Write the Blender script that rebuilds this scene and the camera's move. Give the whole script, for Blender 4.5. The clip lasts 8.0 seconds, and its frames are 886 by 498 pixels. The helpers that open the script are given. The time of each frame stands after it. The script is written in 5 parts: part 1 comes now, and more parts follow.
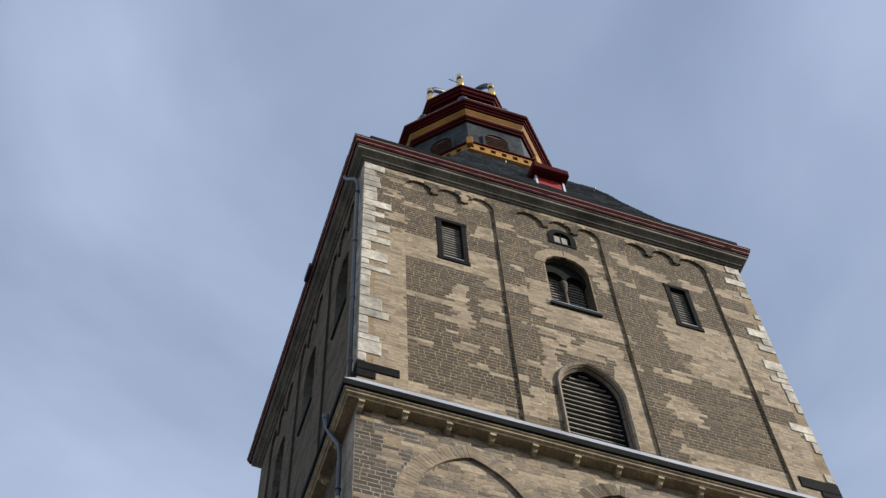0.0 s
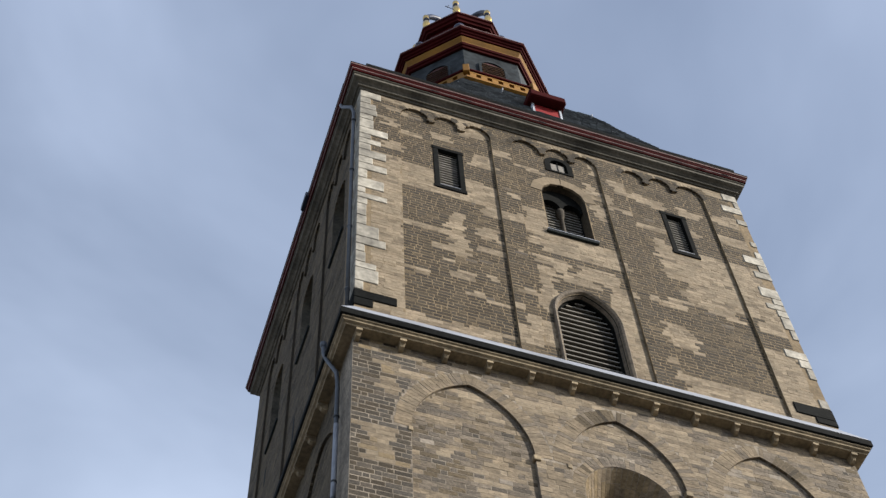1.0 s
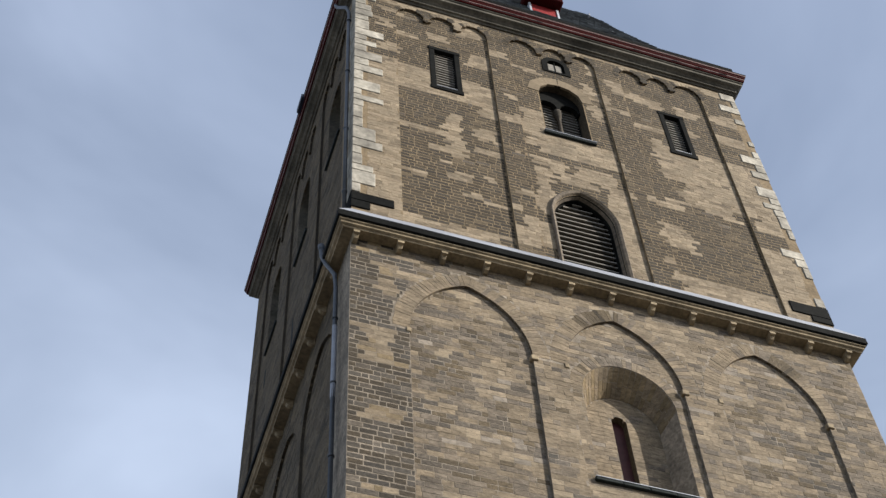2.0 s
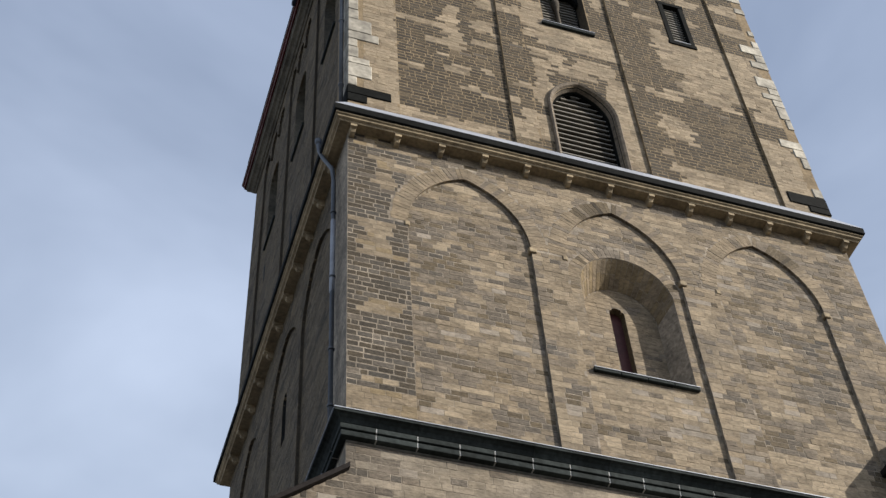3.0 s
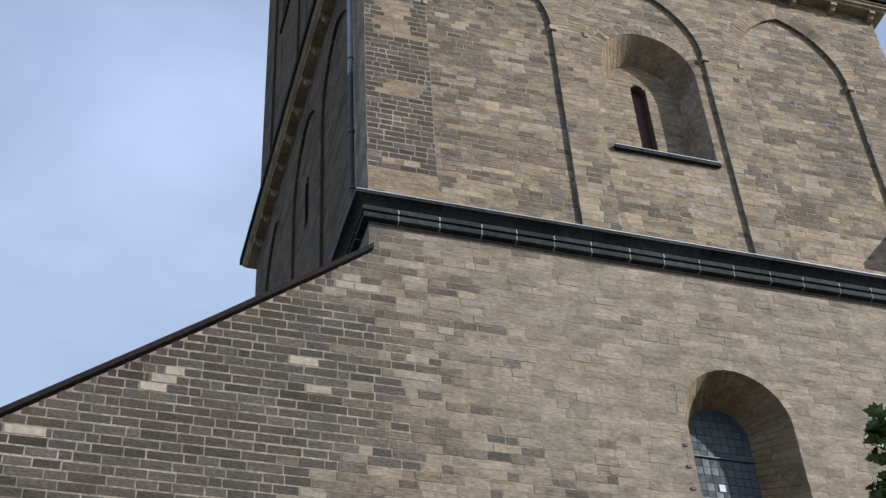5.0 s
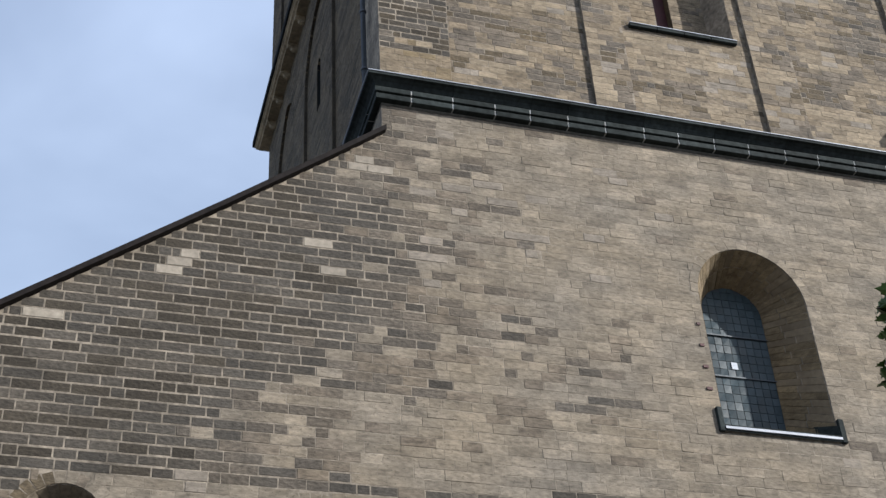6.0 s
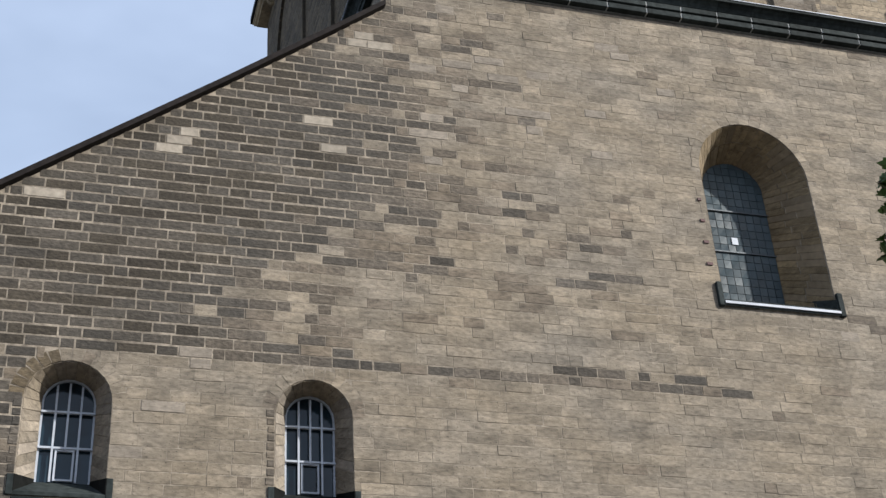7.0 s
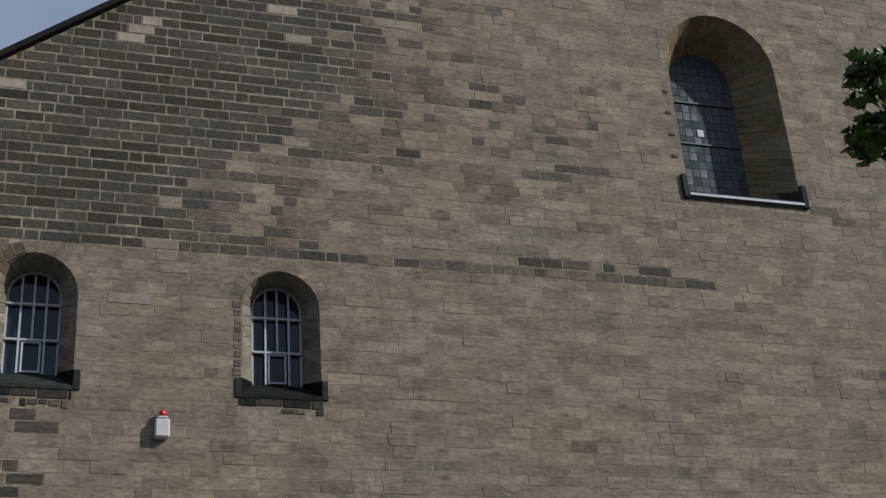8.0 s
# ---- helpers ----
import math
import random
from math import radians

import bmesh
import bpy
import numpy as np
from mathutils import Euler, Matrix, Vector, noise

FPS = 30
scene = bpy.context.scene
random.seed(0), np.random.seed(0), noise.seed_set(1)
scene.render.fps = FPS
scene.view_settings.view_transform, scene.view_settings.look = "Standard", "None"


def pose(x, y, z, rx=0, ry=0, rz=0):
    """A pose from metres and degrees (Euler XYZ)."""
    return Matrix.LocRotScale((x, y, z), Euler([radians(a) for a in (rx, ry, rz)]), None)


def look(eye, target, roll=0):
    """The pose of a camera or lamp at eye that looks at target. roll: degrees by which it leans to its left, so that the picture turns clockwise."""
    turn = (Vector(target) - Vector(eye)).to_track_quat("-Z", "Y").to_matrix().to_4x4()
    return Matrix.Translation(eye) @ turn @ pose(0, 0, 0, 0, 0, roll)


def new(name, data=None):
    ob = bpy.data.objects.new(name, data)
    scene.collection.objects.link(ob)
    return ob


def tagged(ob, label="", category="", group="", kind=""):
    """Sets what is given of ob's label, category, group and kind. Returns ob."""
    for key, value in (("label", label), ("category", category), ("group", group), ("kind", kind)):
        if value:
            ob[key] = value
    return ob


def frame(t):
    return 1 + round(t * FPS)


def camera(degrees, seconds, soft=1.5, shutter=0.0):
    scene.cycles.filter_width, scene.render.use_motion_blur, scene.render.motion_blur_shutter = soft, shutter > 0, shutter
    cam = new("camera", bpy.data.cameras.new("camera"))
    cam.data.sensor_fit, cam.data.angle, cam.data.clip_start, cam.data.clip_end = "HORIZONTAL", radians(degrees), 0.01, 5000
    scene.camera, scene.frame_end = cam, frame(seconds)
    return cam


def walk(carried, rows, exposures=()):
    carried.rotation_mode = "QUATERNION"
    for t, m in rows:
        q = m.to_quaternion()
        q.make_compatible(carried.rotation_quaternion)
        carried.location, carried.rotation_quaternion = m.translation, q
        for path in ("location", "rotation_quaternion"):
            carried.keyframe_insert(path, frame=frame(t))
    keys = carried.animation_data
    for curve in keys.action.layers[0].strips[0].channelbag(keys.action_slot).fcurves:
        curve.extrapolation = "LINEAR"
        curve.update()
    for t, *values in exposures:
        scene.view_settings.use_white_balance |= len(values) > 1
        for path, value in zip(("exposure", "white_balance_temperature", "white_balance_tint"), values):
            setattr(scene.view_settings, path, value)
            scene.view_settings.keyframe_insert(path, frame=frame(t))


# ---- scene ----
# ---- camera and walk ----
EYE = (-3.66, -13.54, 1.6)
PATH = [  # seconds, turn to the left, tilt up, lean
    (0.0, -22.29, 61.85, -4.16),
    (0.5, -22.19, 60.43, -4.19),
    (1.0, -22.12, 58.88, -4.21),
    (1.5, -22.01, 56.96, -4.24),
    (1.7, -21.92, 56.12, -4.26),
    (2.8, -21.44, 51.26, -4.40),
    (3.0, -21.36, 50.40, -4.44),
    (3.5, -21.02, 48.15, -4.46),
    (4.0, -20.58, 46.11, -4.35),
    (4.5, -19.97, 43.76, -4.16),
    (4.7, -19.64, 42.82, -4.08),
    (5.8, -18.27, 37.55, -3.66),
    (6.0, -18.06, 36.54, -3.63),
    (6.5, -17.64, 33.85, -3.58),
    (7.0, -17.62, 31.46, -3.72),
    (7.5, -18.12, 28.99, -4.00),
    (8.0, -18.87, 26.89, -4.30),
]
cam = camera(35.56, 8.0, soft=1.4)
walk(cam, [(t, pose(*EYE, 0, 0, yaw) @ pose(0, 0, 0, 90 + tilt) @ pose(0, 0, 0, 0, 0, lean)) for t, yaw, tilt, lean in PATH],
     exposures=[(0.0, 0.45, 6500, 10), (1.5, 0.45, 6540, 10), (3.0, 0.43, 6620, 10), (3.5, 0.39, 6220, 10), (4.0, 0.36, 6220, 10), (4.5, 0.39, 6030, 10), (6.5, 0.48, 6130, 10), (7.3, 0.52, 6230, 10), (7.5, 0.3, 6230, 10), (7.75, -0.18, 6170, 10), (8.0, -0.5, 6080, 10)])

# ---- light ----
SUN = Vector((1.47, -1.0, 1.05)).normalized()
sun = new("sun", bpy.data.lights.new("sun", "SUN"))
sun.data.energy, sun.data.angle, sun.data.color = 5.0, radians(0.6), (1.0, 0.95, 0.87)
sun.matrix_world = look(SUN * 90, (0, 0, 0))

world = bpy.data.worlds.new("sky")
scene.world = world
world.use_nodes = True
wn, wl = world.node_tree.nodes, world.node_tree.links
wn.clear()
w_out, w_bg = wn.new("ShaderNodeOutputWorld"), wn.new("ShaderNodeBackground")
w_sky = wn.new("ShaderNodeTexSky")
w_sky.sky_type, w_sky.sun_disc = "NISHITA", False
w_sky.sun_elevation = math.asin(SUN.z)
w_sky.sun_rotation = math.atan2(SUN.x, SUN.y)
w_sky.dust_density, w_sky.air_density = 2.0, 1.0
w_co, w_map = wn.new("ShaderNodeTexCoord"), wn.new("ShaderNodeMapping")
w_map.inputs["Scale"].default_value = (1.6, 1.6, 3.2)
w_map.inputs["Rotation"].default_value = (0.4, 0.3, 0.7)
w_n, w_r = wn.new("ShaderNodeTexNoise"), wn.new("ShaderNodeValToRGB")
w_n.inputs["Scale"].default_value, w_n.inputs["Detail"].default_value = 1.3, 5.0
w_n.inputs["Roughness"].default_value, w_n.inputs["Distortion"].default_value = 0.5, 0.4
w_r.color_ramp.elements[0].position, w_r.color_ramp.elements[1].position = 0.3, 0.75
w_r.color_ramp.elements[0].color, w_r.color_ramp.elements[1].color = (0.3, 0.3, 0.3, 1), (0.95, 0.95, 0.95, 1)
w_mix = wn.new("ShaderNodeMix")
w_mix.data_type = "RGBA"
wl.new(w_co.outputs["Generated"], w_map.inputs["Vector"])
wl.new(w_map.outputs["Vector"], w_n.inputs["Vector"])
wl.new(w_n.outputs["Fac"], w_r.inputs["Fac"])
wl.new(w_r.outputs["Color"], w_mix.inputs["Factor"])
wl.new(w_sky.outputs["Color"], w_mix.inputs["A"])
w_sep, w_low = wn.new("ShaderNodeSeparateXYZ"), wn.new("ShaderNodeMapRange")  # thin haze, whiter towards the horizon
wl.new(w_co.outputs["Generated"], w_sep.inputs[0])
wl.new(w_sep.outputs["Z"], w_low.inputs["Value"])
w_low.interpolation_type = "SMOOTHSTEP"
w_low.inputs["From Min"].default_value, w_low.inputs["From Max"].default_value = 0.35, 0.95
w_low.inputs["To Min"].default_value, w_low.inputs["To Max"].default_value = 1.0, 0.0
w_haze = wn.new("ShaderNodeMix")
w_haze.data_type = "RGBA"
w_haze.inputs["A"].default_value, w_haze.inputs["B"].default_value = (3.7, 4.45, 6.0, 1), (6.2, 7.2, 8.8, 1)
wl.new(w_low.outputs[0], w_haze.inputs["Factor"])
wl.new(w_haze.outputs["Result"], w_mix.inputs["B"])
wl.new(w_mix.outputs["Result"], w_bg.inputs["Color"])
w_bg.inputs["Strength"].default_value = 0.102
wl.new(w_bg.outputs["Background"], w_out.inputs["Surface"])


# ---- materials ----
def material(name, colour, rough=0.8, metal=0.0, vary=0.25, grain=14.0, blotch=1.2, stain=0.25, bump=0.3, warm=0.0, spec=0.3, per_piece=0.0, flat=1.0, tint=None, pits=0.0, streak=0.0):
    """A weathered surface: tone varied by grain and by larger blotches, a fine relief, and tone per piece where asked."""
    m = bpy.data.materials.new(name)
    m.use_nodes = True
    n, l = m.node_tree.nodes, m.node_tree.links
    b = n["Principled BSDF"]
    b.inputs["Roughness"].default_value, b.inputs["Metallic"].default_value = rough, metal
    b.inputs["Specular IOR Level"].default_value = spec
    geo = n.new("ShaderNodeNewGeometry")

    def noise_at(scale, detail, low, high):
        t, r = n.new("ShaderNodeTexNoise"), n.new("ShaderNodeMapRange")
        t.inputs["Scale"].default_value, t.inputs["Detail"].default_value = scale, detail
        squash = n.new("ShaderNodeVectorMath")
        squash.operation = "MULTIPLY"
        squash.inputs[1].default_value = (1.0, 1.0, flat)
        l.new(geo.outputs["Position"], squash.inputs[0])
        l.new(squash.outputs[0], t.inputs["Vector"])
        r.inputs["From Min"].default_value, r.inputs["From Max"].default_value = 0.3, 0.7
        r.inputs["To Min"].default_value, r.inputs["To Max"].default_value = low, high
        l.new(t.outputs["Fac"], r.inputs["Value"])
        return t, r

    def times(a, b_):
        q = n.new("ShaderNodeMath")
        q.operation = "MULTIPLY"
        l.new(a, q.inputs[0])
        l.new(b_, q.inputs[1])
        return q.outputs[0]

    fine, f = noise_at(grain, 6, 1 - vary, 1 + vary)
    _, s = noise_at(blotch, 4, 1 - stain, 1 + stain)
    value = times(f.outputs[0], s.outputs[0])
    if per_piece:
        info, add, fr, mr = n.new("ShaderNodeObjectInfo"), n.new("ShaderNodeMath"), n.new("ShaderNodeMath"), n.new("ShaderNodeMapRange")
        l.new(info.outputs["Random"], add.inputs[0])
        l.new(geo.outputs["Random Per Island"], add.inputs[1])
        fr.operation = "FRACT"
        l.new(add.outputs[0], fr.inputs[0])
        mr.inputs["To Min"].default_value, mr.inputs["To Max"].default_value = 1 - per_piece, 1 + per_piece
        l.new(fr.outputs[0], mr.inputs["Value"])
        value = times(value, mr.outputs[0])
    if pits:
        small, mp = noise_at(26.0, 2, 0.0, 1.0)
        mp.inputs["From Min"].default_value, mp.inputs["From Max"].default_value = 0.61, 0.67
        mp.inputs["To Min"].default_value, mp.inputs["To Max"].default_value = 1.0, 1.0 - pits
        value = times(value, mp.outputs[0])
    if streak:
        t, r, way = n.new("ShaderNodeTexNoise"), n.new("ShaderNodeMapRange"), n.new("ShaderNodeVectorMath")
        way.operation = "MULTIPLY"
        way.inputs[1].default_value = (4.2, 4.2, 15.0)
        l.new(geo.outputs["Position"], way.inputs[0])
        l.new(way.outputs[0], t.inputs["Vector"])
        t.inputs["Scale"].default_value, t.inputs["Detail"].default_value, t.inputs["Roughness"].default_value = 1.0, 4.0, 0.58
        r.inputs["From Min"].default_value, r.inputs["From Max"].default_value = 0.52, 0.72
        r.inputs["To Min"].default_value, r.inputs["To Max"].default_value = 1.0, 1.0 - streak
        l.new(t.outputs["Fac"], r.inputs["Value"])
        value = times(value, r.outputs[0])
    hsv = n.new("ShaderNodeHueSaturation")
    hsv.inputs["Color"].default_value = (*colour, 1)
    if tint:
        far, mr2 = noise_at(0.7, 5, 0.0, 1.0)
        mix = n.new("ShaderNodeMix")
        mix.data_type = "RGBA"
        mix.inputs["A"].default_value, mix.inputs["B"].default_value = (*colour, 1), (*tint, 1)
        l.new(mr2.outputs[0], mix.inputs["Factor"])
        l.new(mix.outputs["Result"], hsv.inputs["Color"])
    l.new(value, hsv.inputs["Value"])
    l.new(hsv.outputs["Color"], b.inputs["Base Color"])
    bp = n.new("ShaderNodeBump")
    bp.inputs["Strength"].default_value, bp.inputs["Distance"].default_value = bump, 0.012
    l.new(fine.outputs["Fac"], bp.inputs["Height"])
    l.new(bp.outputs["Normal"], b.inputs["Normal"])
    return m


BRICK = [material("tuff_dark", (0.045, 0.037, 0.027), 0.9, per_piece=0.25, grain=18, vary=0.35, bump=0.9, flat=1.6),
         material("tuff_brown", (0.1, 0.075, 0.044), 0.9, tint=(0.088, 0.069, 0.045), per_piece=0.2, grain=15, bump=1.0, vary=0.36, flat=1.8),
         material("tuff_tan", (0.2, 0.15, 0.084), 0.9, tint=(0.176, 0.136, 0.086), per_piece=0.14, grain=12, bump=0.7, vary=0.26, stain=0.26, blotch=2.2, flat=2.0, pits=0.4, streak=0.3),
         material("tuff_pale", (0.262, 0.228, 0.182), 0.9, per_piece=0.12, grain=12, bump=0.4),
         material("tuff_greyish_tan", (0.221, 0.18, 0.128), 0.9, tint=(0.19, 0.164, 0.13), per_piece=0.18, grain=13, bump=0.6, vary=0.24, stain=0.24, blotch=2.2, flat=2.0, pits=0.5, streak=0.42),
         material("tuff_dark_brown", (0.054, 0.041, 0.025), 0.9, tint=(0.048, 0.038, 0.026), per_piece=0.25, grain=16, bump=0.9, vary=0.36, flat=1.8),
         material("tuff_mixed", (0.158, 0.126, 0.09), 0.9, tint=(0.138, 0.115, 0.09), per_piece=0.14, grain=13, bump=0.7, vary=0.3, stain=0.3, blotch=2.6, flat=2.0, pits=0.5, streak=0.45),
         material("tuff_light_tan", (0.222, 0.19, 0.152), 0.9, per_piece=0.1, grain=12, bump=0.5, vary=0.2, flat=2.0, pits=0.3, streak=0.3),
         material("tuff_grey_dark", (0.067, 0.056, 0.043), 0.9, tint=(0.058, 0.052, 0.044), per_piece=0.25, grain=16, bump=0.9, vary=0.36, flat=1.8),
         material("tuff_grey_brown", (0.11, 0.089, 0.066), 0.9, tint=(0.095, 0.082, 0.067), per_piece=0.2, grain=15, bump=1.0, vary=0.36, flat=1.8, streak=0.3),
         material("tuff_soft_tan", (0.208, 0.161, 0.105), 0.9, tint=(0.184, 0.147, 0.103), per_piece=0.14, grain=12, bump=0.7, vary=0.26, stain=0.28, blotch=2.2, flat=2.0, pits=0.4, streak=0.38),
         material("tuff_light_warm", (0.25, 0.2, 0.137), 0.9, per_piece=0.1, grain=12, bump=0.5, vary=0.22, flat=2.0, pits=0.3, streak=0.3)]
MORTAR = material("mortar", (0.205, 0.174, 0.136), 0.95, vary=0.4, bump=0.6, stain=0.4, blotch=2.0)
PALEMORTAR = material("pale_mortar", (0.188, 0.141, 0.085), 0.95, vary=0.3, bump=0.5, stain=0.25, blotch=2.0)
# darker copy of the mortar: the north face's shade is in its colour
SIDEMORTAR = material("shade_toned_mortar", (0.112, 0.086, 0.052), 0.95, vary=0.3, stain=0.3, blotch=1.5, bump=0.5)
PLASTER = material("smooth_tuff", (0.19, 0.148, 0.096), 0.9, vary=0.15, stain=0.2, blotch=1.6, bump=0.25, per_piece=0.12)
QUOIN = material("pale_limestone", (0.315, 0.292, 0.245), 0.85, vary=0.25, stain=0.4, grain=9, blotch=2.5, bump=0.35, per_piece=0.24)
TRIM = material("sandstone_moulding", (0.26, 0.205, 0.13), 0.85, vary=0.25, stain=0.3, blotch=2.5, bump=0.3, per_piece=0.12)
GREYSTONE = material("sooty_cornice_stone", (0.092, 0.083, 0.065), 0.85, vary=0.3, stain=0.5, blotch=1.1, bump=0.3)
BLACKSTONE = material("black_frame_stone", (0.009, 0.0095, 0.009), 0.8, vary=0.3, stain=0.3, bump=0.3, spec=0.04)
BASALT = material("dark_basalt", (0.025, 0.03, 0.0295), 0.75, vary=0.35, stain=0.3, bump=0.4, spec=0.06, per_piece=0.3)
JOINT = material("white_joint", (0.4, 0.4, 0.39), 0.9)
ZINC = material("zinc_sheet", (0.27, 0.285, 0.32), 0.6, metal=0.3, vary=0.1, stain=0.2, bump=0.08, spec=0.5)
LEADPIPE = material("grey_pipe", (0.07, 0.078, 0.09), 0.5, metal=0.4, vary=0.15, stain=0.2, bump=0.05, spec=0.5)
SLATE = material("slate", (0.165, 0.182, 0.198), 0.5, vary=0.3, grain=8, stain=0.25, bump=0.4, spec=0.12, per_piece=0.3)
DRUMSLATE = material("drum_slate", (0.026, 0.031, 0.034), 0.6, vary=0.45, grain=5, stain=0.4, blotch=2.0, bump=0.4, spec=0.1)
LOUVREBROWN = material("louvre_brown", (0.1, 0.05, 0.018), 0.6, vary=0.2, stain=0.25, bump=0.1)
OXBLOOD = material("oxblood_paint", (0.038, 0.0045, 0.0045), 0.75, vary=0.15, stain=0.25, bump=0.06, spec=0.03)
RED = material("red_paint", (0.25, 0.022, 0.022), 0.5, vary=0.08, stain=0.12, bump=0.05)
OCHRE = material("ochre_paint", (0.23, 0.108, 0.012), 0.7, vary=0.1, stain=0.2, bump=0.06)
# paler red for thin beads: the light on the edges is in the colour
EDGELIGHT = material("red_edge_light", (0.2, 0.115, 0.105), 0.5, vary=0.1, stain=0.2, bump=0.04)
GOLD = material("gilding", (0.75, 0.5, 0.16), 0.22, metal=1.0, vary=0.06, stain=0.1, bump=0.03)
CROWNBLUE = material("blue_black_paint", (0.018, 0.022, 0.045), 0.4, vary=0.1, stain=0.15, bump=0.05)
SLATGREY = material("weathered_slat", (0.2, 0.185, 0.16), 0.7, vary=0.2, stain=0.2, bump=0.15, per_piece=0.2)
# near black for sheets in openings: the unlit interior is put into colour
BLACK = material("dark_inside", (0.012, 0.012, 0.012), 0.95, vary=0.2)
FRAMEWHITE = material("grey_white_bar", (0.42, 0.45, 0.5), 0.5, vary=0.08, stain=0.1, bump=0.05)
DARKGLASS = material("dark_window_glass", (0.012, 0.024, 0.034), 0.07, vary=0.4, grain=3, stain=0.4, bump=0.35, spec=0.35)
LEADGLASS = material("dusty_leaded_glass", (0.042, 0.058, 0.066), 0.3, vary=0.15, grain=10, stain=0.15, bump=0.1, spec=0.15, per_piece=0.18)
LEAD = material("window_lead", (0.06, 0.068, 0.075), 0.5, metal=0.4, vary=0.1, stain=0.1)
DARKRED = material("dark_red_shutter", (0.06, 0.016, 0.016), 0.6, vary=0.2, stain=0.2, bump=0.1)
PLASTICWHITE = material("white_plastic", (0.55, 0.55, 0.53), 0.4, vary=0.04, stain=0.06, bump=0.02)
LAMPRED = material("red_plastic_lens", (0.5, 0.02, 0.02), 0.25, vary=0.05, stain=0.05, bump=0.02, spec=0.5)
COPING = material("black_coping", (0.017, 0.014, 0.013), 0.75, vary=0.3, stain=0.3, bump=0.2, spec=0.08)
LEAF = material("maple_leaf", (0.06, 0.115, 0.022), 0.5, vary=0.25, grain=30, stain=0.3, bump=0.1, per_piece=0.45, spec=0.4)
BARK = material("bark", (0.1, 0.08, 0.06), 0.9, vary=0.35, grain=10, stain=0.3, bump=0.8)
PAVING = material("paving", (0.12, 0.115, 0.105), 0.9, vary=0.25, stain=0.25, blotch=0.4, bump=0.3)


# ---- helpers of this scene ----
def part(name, bm, mat, parent=None, label=""):
    """One mesh object from a bmesh, under a thing or a part."""
    me = bpy.data.meshes.new(name)
    bmesh.ops.recalc_face_normals(bm, faces=bm.faces)
    bm.to_mesh(me)
    bm.free()
    for k in mat if isinstance(mat, (list, tuple)) else [mat]:
        me.materials.append(k)
    ob = new(name, me)
    ob.parent = parent
    if label:
        ob["label"] = label
    return ob


def raw(name, verts, faces, mats, index=None, parent=None, label=""):
    me = bpy.data.meshes.new(name)
    me.from_pydata(verts, [], faces)
    for k in mats if isinstance(mats, (list, tuple)) else [mats]:
        me.materials.append(k)
    if index is not None:
        me.polygons.foreach_set("material_index", index)
    ob = new(name, me)
    ob.parent = parent
    if label:
        ob["label"] = label
    return ob


def empty(name):
    ob = new(name)
    ob.empty_display_size = 0.3
    return ob


def box(bm, x0, x1, y0, y1, z0, z1, bevel=0.0):
    v = [bm.verts.new(p) for p in ((x0, y0, z0), (x1, y0, z0), (x1, y1, z0), (x0, y1, z0), (x0, y0, z1), (x1, y0, z1), (x1, y1, z1), (x0, y1, z1))]
    fs = [bm.faces.new([v[i] for i in f]) for f in ((0, 3, 2, 1), (4, 5, 6, 7), (0, 1, 5, 4), (1, 2, 6, 5), (2, 3, 7, 6), (3, 0, 4, 7))]
    if bevel:
        bmesh.ops.bevel(bm, geom=list({e for f in fs for e in f.edges}), offset=bevel, segments=1, affect="EDGES")
    return bm


def boxed(*a, **k):
    return box(bmesh.new(), *a, **k)


def front(u, d, z):
    """West face: u along x, d metres into the wall."""
    return (u, d, z)


def side(u, d, z):
    """North face of the tower: u along y, d metres into the wall."""
    return (d, u, z)


def arch(c, half, z0, zs, rise, n=14):
    """The outline of an arched opening from its lower left corner over the crown to the lower right. A rise above the half width makes it pointed."""
    R = (half * half + rise * rise) / (2 * half)
    a1 = math.asin(min(1.0, rise / R))
    if rise < half:
        a1 = math.pi - a1 if R < half else a1
    left = [(c - half + R - R * math.cos(a1 * i / n), zs + R * math.sin(a1 * i / n)) for i in range(n + 1)]
    right = [(2 * c - u, z) for u, z in reversed(left[:-1])]
    return [(c - half, z0)] + left + right + [(c + half, z0)]


def row_of_arches(edges, z0, zs, rise, n=8):
    """A panel closed above by a row of small round arches."""
    pts = [(edges[0][0], z0)]
    for a, b in edges:
        c, h = (a + b) / 2, (b - a) / 2
        pts += [(c - h * math.cos(math.pi * i / n), zs + rise * math.sin(math.pi * i / n)) for i in range(n + 1)]
    return pts + [(edges[-1][1], z0)]


def skin(bm, outer, holes, d, at):
    """A flat face with holes."""
    edges = []
    for loop in [outer, *holes]:
        vs = [bm.verts.new(at(u, d, z)) for u, z in loop]
        edges += [bm.edges.new((vs[i], vs[(i + 1) % len(vs)])) for i in range(len(vs))]
    bmesh.ops.triangle_fill(bm, edges=edges, use_beauty=True, use_dissolve=False)


def strip(bm, a, da, b, db, at, closed=True):
    """The reveal between two loops of equal length."""
    va = [bm.verts.new(at(u, da, z)) for u, z in a]
    vb = [bm.verts.new(at(u, db, z)) for u, z in b]
    n = len(a)
    for i in range(n if closed else n - 1):
        j = (i + 1) % n
        bm.faces.new((va[i], va[j], vb[j], vb[i]))


def within(loop, u, z):
    inside = False
    for i in range(len(loop)):
        (x1, y1), (x2, y2) = loop[i - 1], loop[i]
        if (y1 > z) != (y2 > z) and u < (x2 - x1) * (z - y1) / (y2 - y1) + x1:
            inside = not inside
    return inside


